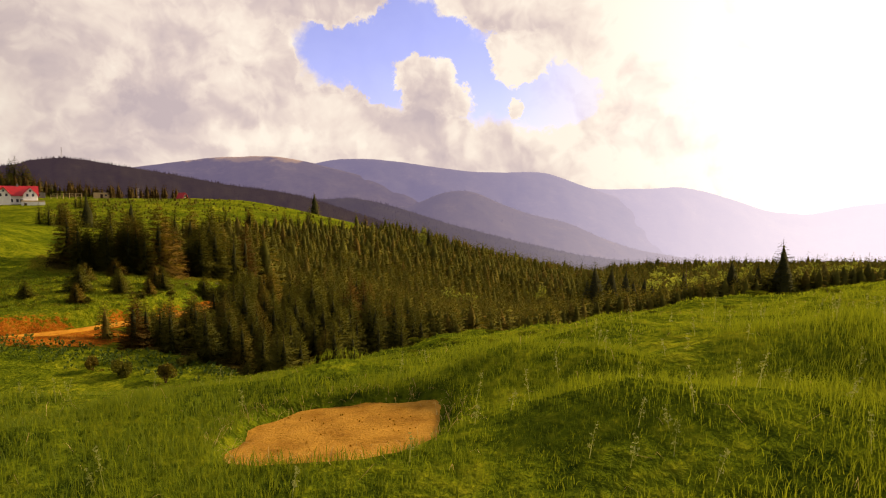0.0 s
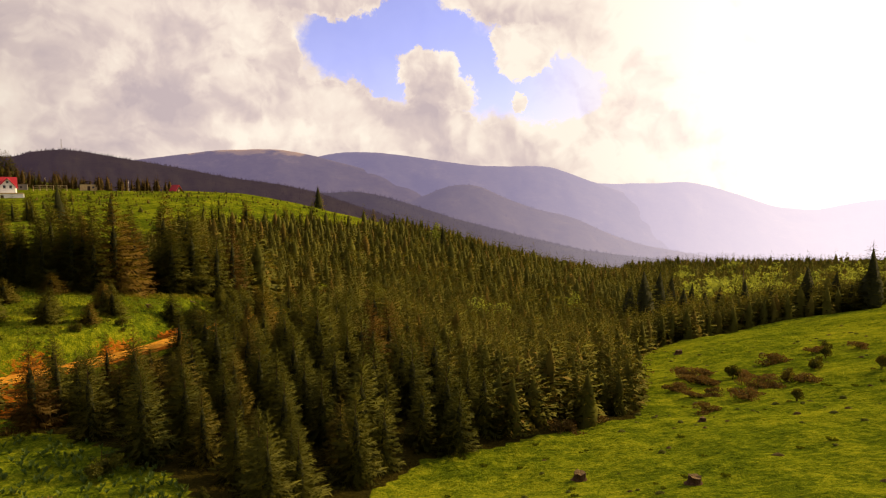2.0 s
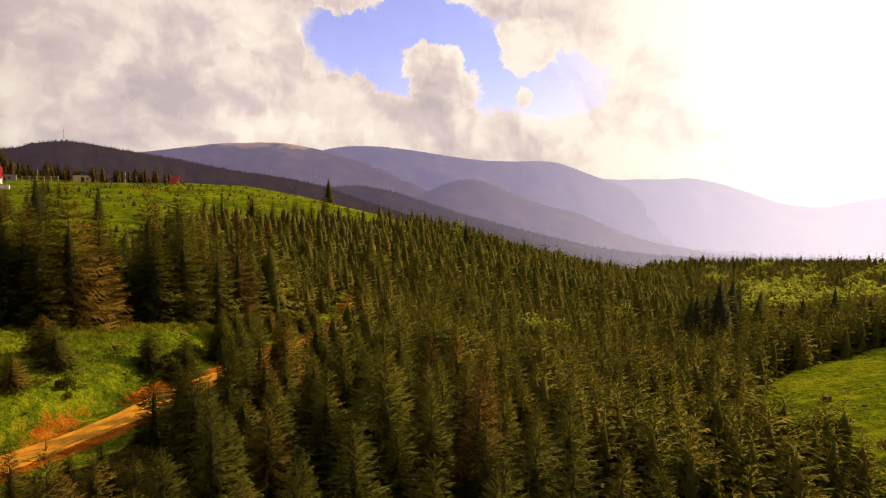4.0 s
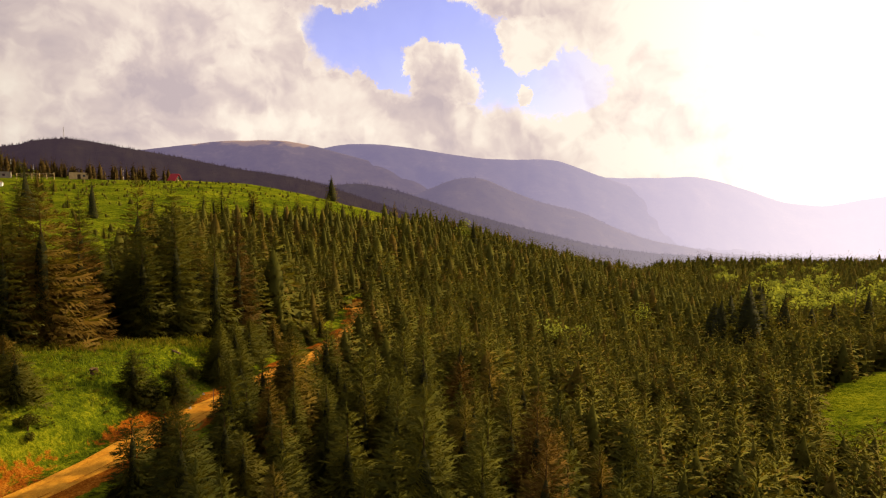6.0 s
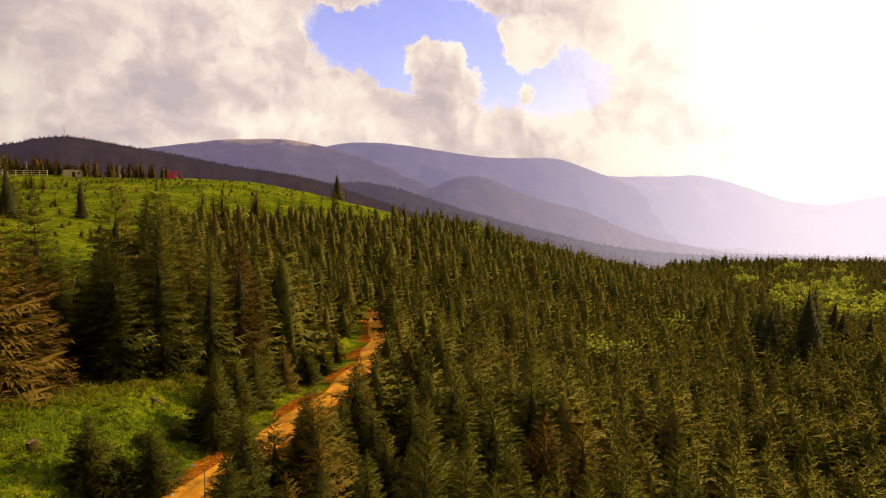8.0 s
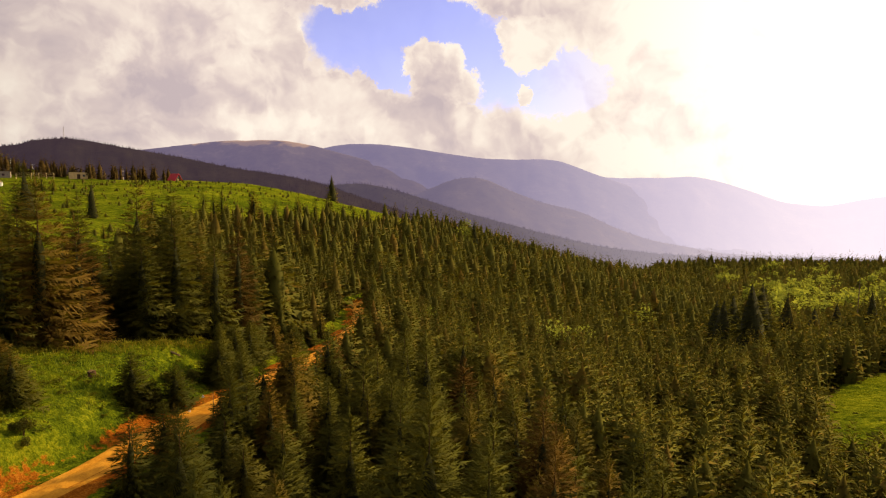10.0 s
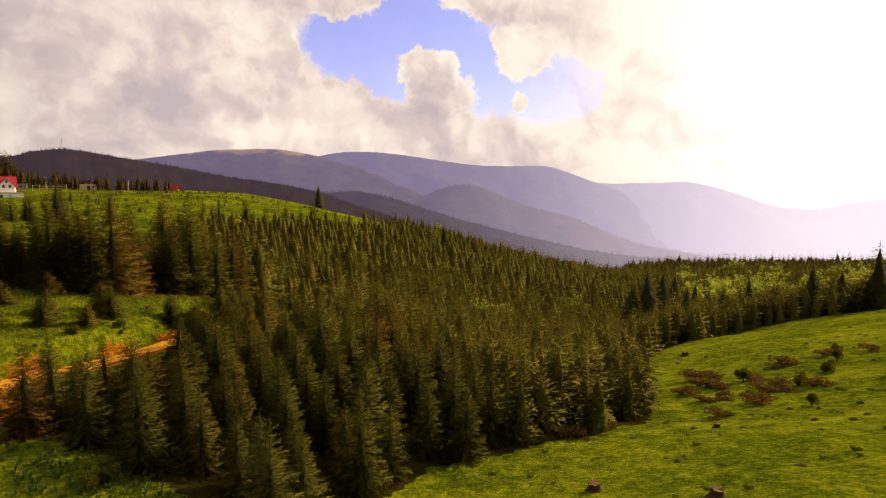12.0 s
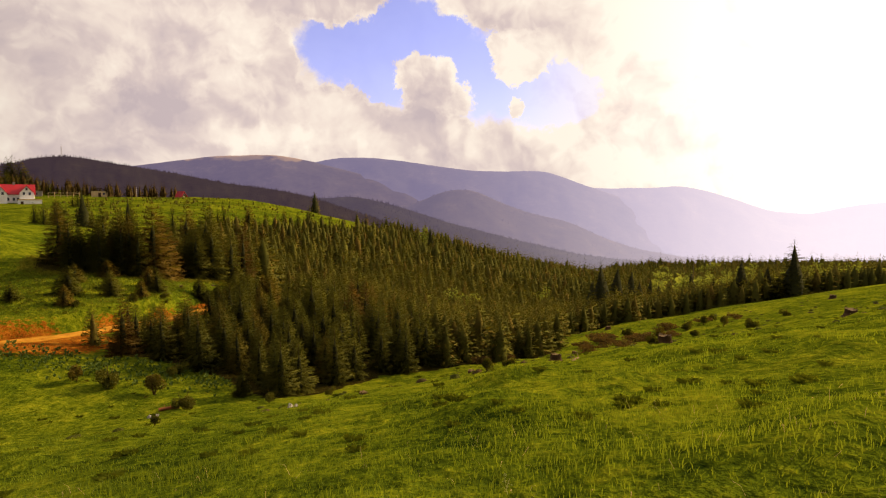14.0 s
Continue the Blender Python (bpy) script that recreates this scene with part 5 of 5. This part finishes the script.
def log_thing(x, y, turn, l, rad, mat, label):
    log = thing("fallen_log", label, "log")
    v, f = tapered([(0, 0, 0), (0.03, 0.02, l * 0.4), (0, 0, l)], [rad, rad * 0.9, rad * 0.7], 9)
    part("stem", ([(z - l / 2, y0, x0 + rad * 0.8) for x0, y0, z in v], f), mat, log)
    for k in range(3):
        part("snag", tapered([(-0.3 + 0.35 * k, 0, rad), (-0.3 + 0.4 * k, 0.1, rad + 0.25)], [rad * 0.3, rad * 0.1], 5), mat, log)
    log.matrix_basis = Matrix.Translation((x, y, height_at(x, y))) @ Matrix.Rotation(radians(turn), 4, "Z")


log_thing(-19.6, 41.9, 25, 1.3, 0.12, plain_material("rotten_red_wood", (0.09, 0.03, 0.015), (0.38, 0.14, 0.06), 4.0, 0.9, 0, 0.5, 0.03), "rotten reddish fallen log in the grass")
log_thing(-37.0, 92.6, -35, 1.9, 0.09, DEAD_WOOD, "pale bare fallen branch in the small meadow")
log_thing(4.2, 24.3, 60, 0.8, 0.05, DEAD_WOOD, "pale broken branch by a stump")

STONE = plain_material("pale_stone", (0.22, 0.20, 0.17), (0.52, 0.49, 0.43), 3.0, 0.9, 0, 0.4, 0.02)
for x, y, s in ((-7.2, 27.1, 0.15), (-7.0, 27.3, 0.10), (-19.9, 39.9, 0.18), (-19.6, 40.2, 0.14), (-32.9, 88.4, 0.12), (-32.3, 85.0, 0.14), (-28.0, 103.0, 0.18), (-27.6, 106.0, 0.16)):
    st = mesh_object("stone", *lump(r7, s, s * 1.1, 3, 8, 0.3), STONE)
    st.location = (x, y, height_at(x, y))
    tagged(st, "small pale stone lying in the grass", "stone", "pale stones")

stake = None
for x, y in ((-30.6, 84.6), (-31.8, 77.6), (-31.3, 79.8), (-29.4, 90.0)):
    if stake is None:
        stake = thing("stake", "thin bare wooden stake beside the track", "stake", "stakes by the track")
        part("stick", tapered([(0, 0, -0.2), (0.03, 0, 0.8), (0.02, 0.02, 1.5)], [0.03, 0.025, 0.015], 6), DEAD_WOOD, stake)
        part("tip", tapered([(0.02, 0.02, 1.49), (0.02, 0.02, 1.62)], [0.015, 0.003], 6), CUT_WOOD, stake)
        stake.location = (x, y, height_at(x, y))
    else:
        copy_thing(stake, pose(x, y, height_at(x, y), 3, -4, 50))


# the bare patch worn into the turf at the start
def bare_patch():
    r = random.Random(3)
    cx, cy, sides, rings = -0.76, 4.22, 44, 9
    verts, faces = [(cx, cy, height_at(cx, cy) + 0.02)], []
    for j in range(1, rings + 1):
        f = j / rings
        for k in range(sides):
            a = 6.283 * k / sides
            c, s = math.cos(a), math.sin(a)
            sq = 1 / max(abs(c) ** 3 + abs(s) ** 3, 1e-6) ** (1 / 3)
            q = f * sq * 0.9 * (1 + 0.06 * noise.noise((2.6 * c, 2.6 * s, 1.0)) * f)
            y = cy + 0.86 * q * s
            x = cx + 0.84 * q * c + 0.08 * (y - cy)
            verts.append((x, y, height_at(x, y) + 0.02 + 0.012 * noise.noise((7 * x, 7 * y, 0)) - (0.03 if j == rings else 0)))
    faces += [(0, 1 + k, 1 + (k + 1) % sides) for k in range(sides)]
    for j in range(rings - 1):
        b = 1 + j * sides
        faces += [(b + k, b + sides + k, b + sides + (k + 1) % sides, b + (k + 1) % sides) for k in range(sides)]
    tagged(mesh_object("ground_patch", verts, faces, SAND, None, True), "sunken bare patch of orange earth worn in the grass", "bare earth", kind="structure")


SAND = plain_material("sandy_earth", (0.20, 0.092, 0.010), (0.47, 0.255, 0.040), 4.0, 0.95, 0, 0.9, 0.02, False)
bare_patch()


def crumbs():
    """Clods and pebbles on the bare patch."""
    r = random.Random(8)
    verts, faces = [], []
    for _ in range(160):
        x, y = -0.76 + r.uniform(-0.55, 0.55), 4.20 + r.uniform(-0.6, 0.6)
        s = 0.003 + 0.011 * r.random() ** 3
        v, f = lump(r, s, s, 2, 6, 0.3)
        c, z = len(verts), height_at(x, y) + 0.02
        verts += [(a + x, b + y, h + z) for a, b, h in v]
        faces += [tuple(i + c for i in q) for q in f]
    tagged(mesh_object("earth_clods", verts, faces, SAND), "small clods and pebbles on bare earth", "clods", kind="stuff")


crumbs()


# ---- grass ----
def grass(name, label, x, y, h, w, mat, seed, bend=0.5):
    """Blades at places x, y with heights h and widths w: a bent, tapering strip each."""
    g = np.random.default_rng(seed)
    n = len(x)
    a, b = g.uniform(0, 2 * np.pi, n), g.uniform(0, 2 * np.pi, n)
    z = height(x, y) - 0.02
    side = np.stack([np.cos(a), np.sin(a), 0 * a], 1) * (w * 0.5)[:, None]
    lean = np.stack([np.cos(b), np.sin(b), 0 * b], 1) * (h * bend * g.uniform(0.2, 1.0, n))[:, None]
    root = np.stack([x, y, z], 1)
    up = np.stack([0 * h, 0 * h, h], 1)
    mid = root + 0.35 * lean + 0.58 * up
    tip = root + lean + up * (1 - 0.25 * bend)
    verts = np.stack([root - side, root + side, mid + 0.8 * side, mid - 0.8 * side, tip], 1).reshape(-1, 3)
    i = np.arange(n)[:, None] * 5
    quads = np.concatenate([i, i + 1, i + 2, i + 3], 1)
    tris = np.concatenate([i + 3, i + 2, i + 4], 1)
    me = bpy.data.meshes.new(name)
    me.vertices.add(n * 5)
    me.vertices.foreach_set("co", verts.astype(np.float32).ravel())
    loops = np.concatenate([quads, tris], 1)
    me.loops.add(n * 7)
    me.loops.foreach_set("vertex_index", loops.ravel().astype(np.int32))
    starts = (np.arange(n)[:, None] * 7 + np.array([0, 4])).ravel()
    me.polygons.add(n * 2)
    me.polygons.foreach_set("loop_start", starts.astype(np.int32))
    me.update(calc_edges=True)
    me.validate()
    me.materials.append(mat)
    return tagged(new(name, me), label, "grass", kind="stuff")


def strewn(seed, y0, y1, per, spread=0.86, x_lo=-60.0, x_hi=60.0):
    g = np.random.default_rng(seed)
    wide = spread * y1 + 2.0
    n = int(per * (y1 - y0) * 2 * wide)
    x, y = g.uniform(-wide, wide, n), g.uniform(y0, y1, n)
    keep = (np.abs(x) < spread * y + 2.0) & (x > x_lo) & (x < x_hi)
    x, y = x[keep], y[keep]
    # tufts: blades drawn a little towards patchy centres
    keep = g.random(len(x)) < 0.35 + 0.65 * (0.5 + 0.5 * np.sin(2.3 * x + 1.1 * y) * np.sin(1.9 * y - 0.8 * x))
    x, y = x[keep], y[keep]
    d, _ = road_distance(x, y)
    keep = ~inside(x, y, WOOD) & (d > 2.6)
    keep &= -pit(x, y) < g.uniform(0.005, 0.05, len(x))
    return x[keep], y[keep], g


for k, (y0, y1, per, lo, hi, w) in enumerate(((2.0, 5.5, 2700, 0.04, 0.14, 0.0045), (5.5, 10, 760, 0.035, 0.11, 0.0065), (10, 17, 230, 0.03, 0.09, 0.012), (17, 30, 60, 0.03, 0.09, 0.02), (30, 60, 12, 0.03, 0.09, 0.035))):
    x, y, g = strewn(40 + k, y0, y1, per)
    h = g.uniform(lo, hi, len(x)) * (0.75 + 0.5 * (0.5 + 0.5 * np.sin(1.3 * x - 0.7 * y)))
    grass("meadow_grass", "dense fresh green meadow grass", x, y, h, w * g.uniform(0.6, 1.4, len(x)), BLADE, 80 + k)

# the rank grass of the little meadow left of the track
g = np.random.default_rng(5)
x, y = g.uniform(-60, -33, 26000), g.uniform(62, 104, 26000)
d, side = road_distance(x, y)
keep = (d > 3.4) & (side > 0) & ~inside(x, y, WOOD)
x, y = x[keep], y[keep]
grass("rank_grass", "tall tufty grass above the track's bank", x, y, g.uniform(0.12, 0.38, len(x)), g.uniform(0.03, 0.08, len(x)), BLADE, 91, 0.7)


# rough yellowish tufts where the little meadow meets the tall spruces
g = np.random.default_rng(6)
edge = np.array([(-64, 91.5), (-60.5, 84.5), (-52, 82.3), (-44, 85.3), (-40.3, 90.3), (-36.6, 96.5), (-34, 101)])
u = g.uniform(0, len(edge) - 1.001, 5200)
k = u.astype(int)
p = edge[k] + (edge[k + 1] - edge[k]) * (u - k)[:, None] + g.normal(0, 0.55, (5200, 2))
tuft = 0.5 + 0.5 * np.sin(3.1 * p[:, 0]) * np.sin(2.7 * p[:, 1])
ROUGH_BLADE = leaf_material("rough_blades", (0.07, 0.075, 0.008), (0.30, 0.26, 0.025), (0.40, 0.36, 0.03), 0.35, 1.2)
grass("rough_grass", "rough yellowish grass tufts below the tall spruces", p[:, 0], p[:, 1], (0.15 + 0.45 * tuft) * g.uniform(0.6, 1.2, len(p)), g.uniform(0.03, 0.07, len(p)), ROUGH_BLADE, 92, 0.8)


def meadow_herbs():
    """Leafy clumps among the grass above the track."""
    r = random.Random(29)
    verts, faces = [], []
    n = 0
    while n < 520:
        x, y = r.uniform(-60, -32.5), r.uniform(64, 104)
        d, side = road_distance(np.array([x]), np.array([y]))
        if side[0] < 0 or d[0] < 2.6 or inside(np.array([x]), np.array([y]), WOOD)[0]:
            continue
        n += 1
        v, f = leaf_cloud(r, (x, y, height_at(x, y) + 0.12), r.uniform(0.15, 0.40), 26, 0.075, 0.6)
        c = len(verts)
        verts += v
        faces += [tuple(i + c for i in q) for q in f]
    tagged(mesh_object("meadow_herbs", verts, faces, HERB), "leafy green and yellowish herbs in tufty grass", "plants", kind="stuff")


HERB = leaf_material("herb_leaves", (0.020, 0.035, 0.004), (0.19, 0.19, 0.016), (0.3, 0.3, 0.02), 0.3, 0.5)
meadow_herbs()


def broad_plants():
    """Clumps of large upright leaves on the damp ground below the track."""
    r = random.Random(12)
    verts, faces = [], []
    n = 0
    while n < 420:
        x, y = r.uniform(-42, -18), r.uniform(45, 56)
        if abs((y - 51.5) - 0.12 * (-28 - x)) > 4.2 * r.random() + 0.6 or inside(np.array([x]), np.array([y]), WOOD)[0]:
            continue
        n += 1
        z = height_at(x, y)
        for _ in range(r.randint(5, 9)):
            a, l, w = r.random() * 6.28, r.uniform(0.18, 0.42), r.uniform(0.04, 0.09)
            ca, sa = math.cos(a), math.sin(a)
            o = l * r.uniform(0.3, 0.7)
            c = len(verts)
            verts += [(x, y, z), (x + o * 0.5 * ca - w * sa, y + o * 0.5 * sa + w * ca, z + l * 0.6), (x + o * ca, y + o * sa, z + l * r.uniform(0.75, 1.0)), (x + o * 0.5 * ca + w * sa, y + o * 0.5 * sa - w * ca, z + l * 0.6)]
            faces.append((c, c + 1, c + 2, c + 3))
    tagged(mesh_object("broadleaf_plants", verts, faces, DOCK), "clumps of large bluish-green leaves in damp grass", "plants", kind="stuff")


DOCK = leaf_material("dock_leaves", (0.028, 0.055, 0.012), (0.10, 0.150, 0.035), (0.14, 0.22, 0.03), 0.3, 1.5)
broad_plants()


def wild_plants():
    """Pale budding spikes standing in the grass near the start."""
    r = random.Random(33)
    verts, faces = [], []
    for _ in range(70):
        y = r.uniform(2.6, 7.0)
        x = r.uniform(0.25, 0.85) * y if r.random() < 0.75 else r.uniform(-0.8, 0.3) * y
        if pit(np.array(x), np.array(y)) < -0.005:
            continue
        z, h = height_at(x, y), r.uniform(0.14, 0.30)
        lx, ly = r.uniform(-0.2, 0.2) * h, r.uniform(-0.2, 0.2) * h
        c = len(verts)
        verts += [(x - 0.003, y, z), (x + 0.003, y, z), (x + lx, y + ly, z + h)]
        faces.append((c, c + 1, c + 2))
        for _ in range(26):
            f = r.uniform(0.35, 1.0)
            px, py, pz = x + lx * f + r.gauss(0, 0.012 * (1.5 - f)), y + ly * f + r.gauss(0, 0.012 * (1.5 - f)), z + h * f
            u = Vector((r.gauss(0, 1), r.gauss(0, 1), r.gauss(0, 1))).normalized() * r.uniform(0.006, 0.014)
            v = u.orthogonal() * r.uniform(0.4, 0.9)
            c = len(verts)
            verts += [(px - u.x, py - u.y, pz - u.z), (px + v.x, py + v.y, pz + v.z), (px + u.x, py + u.y, pz + u.z)]
            faces.append((c, c + 1, c + 2))
    tagged(mesh_object("budding_plants", verts, faces, BUD), "pale yellow-green budding plants in meadow grass", "plants", kind="stuff")


BUD = leaf_material("pale_buds", (0.16, 0.20, 0.05), (0.42, 0.44, 0.16), (0.5, 0.5, 0.1), 0.35, 3.0)
STRAW = leaf_material("dry_straw", (0.30, 0.22, 0.08), (0.55, 0.44, 0.2), (0.6, 0.45, 0.15), 0.3, 3.0)
wild_plants()

# dry stalks among the green, thickest at the rim of the bare patch
g = np.random.default_rng(17)
a = g.uniform(0, 6.283, 260)
x, y = -0.76 + 0.85 * np.cos(a) * g.uniform(0.85, 1.15, 260), 4.22 + 0.86 * np.sin(a) * g.uniform(0.85, 1.2, 260)
x2, y2, _ = strewn(18, 2.2, 9, 9)
x, y = np.concatenate([x, x2]), np.concatenate([y, y2])
grass("dry_stalks", "thin pale dry stalks among the grass", x, y, g.uniform(0.06, 0.2, len(x)), g.uniform(0.002, 0.005, len(x)), STRAW, 19, 1.6)
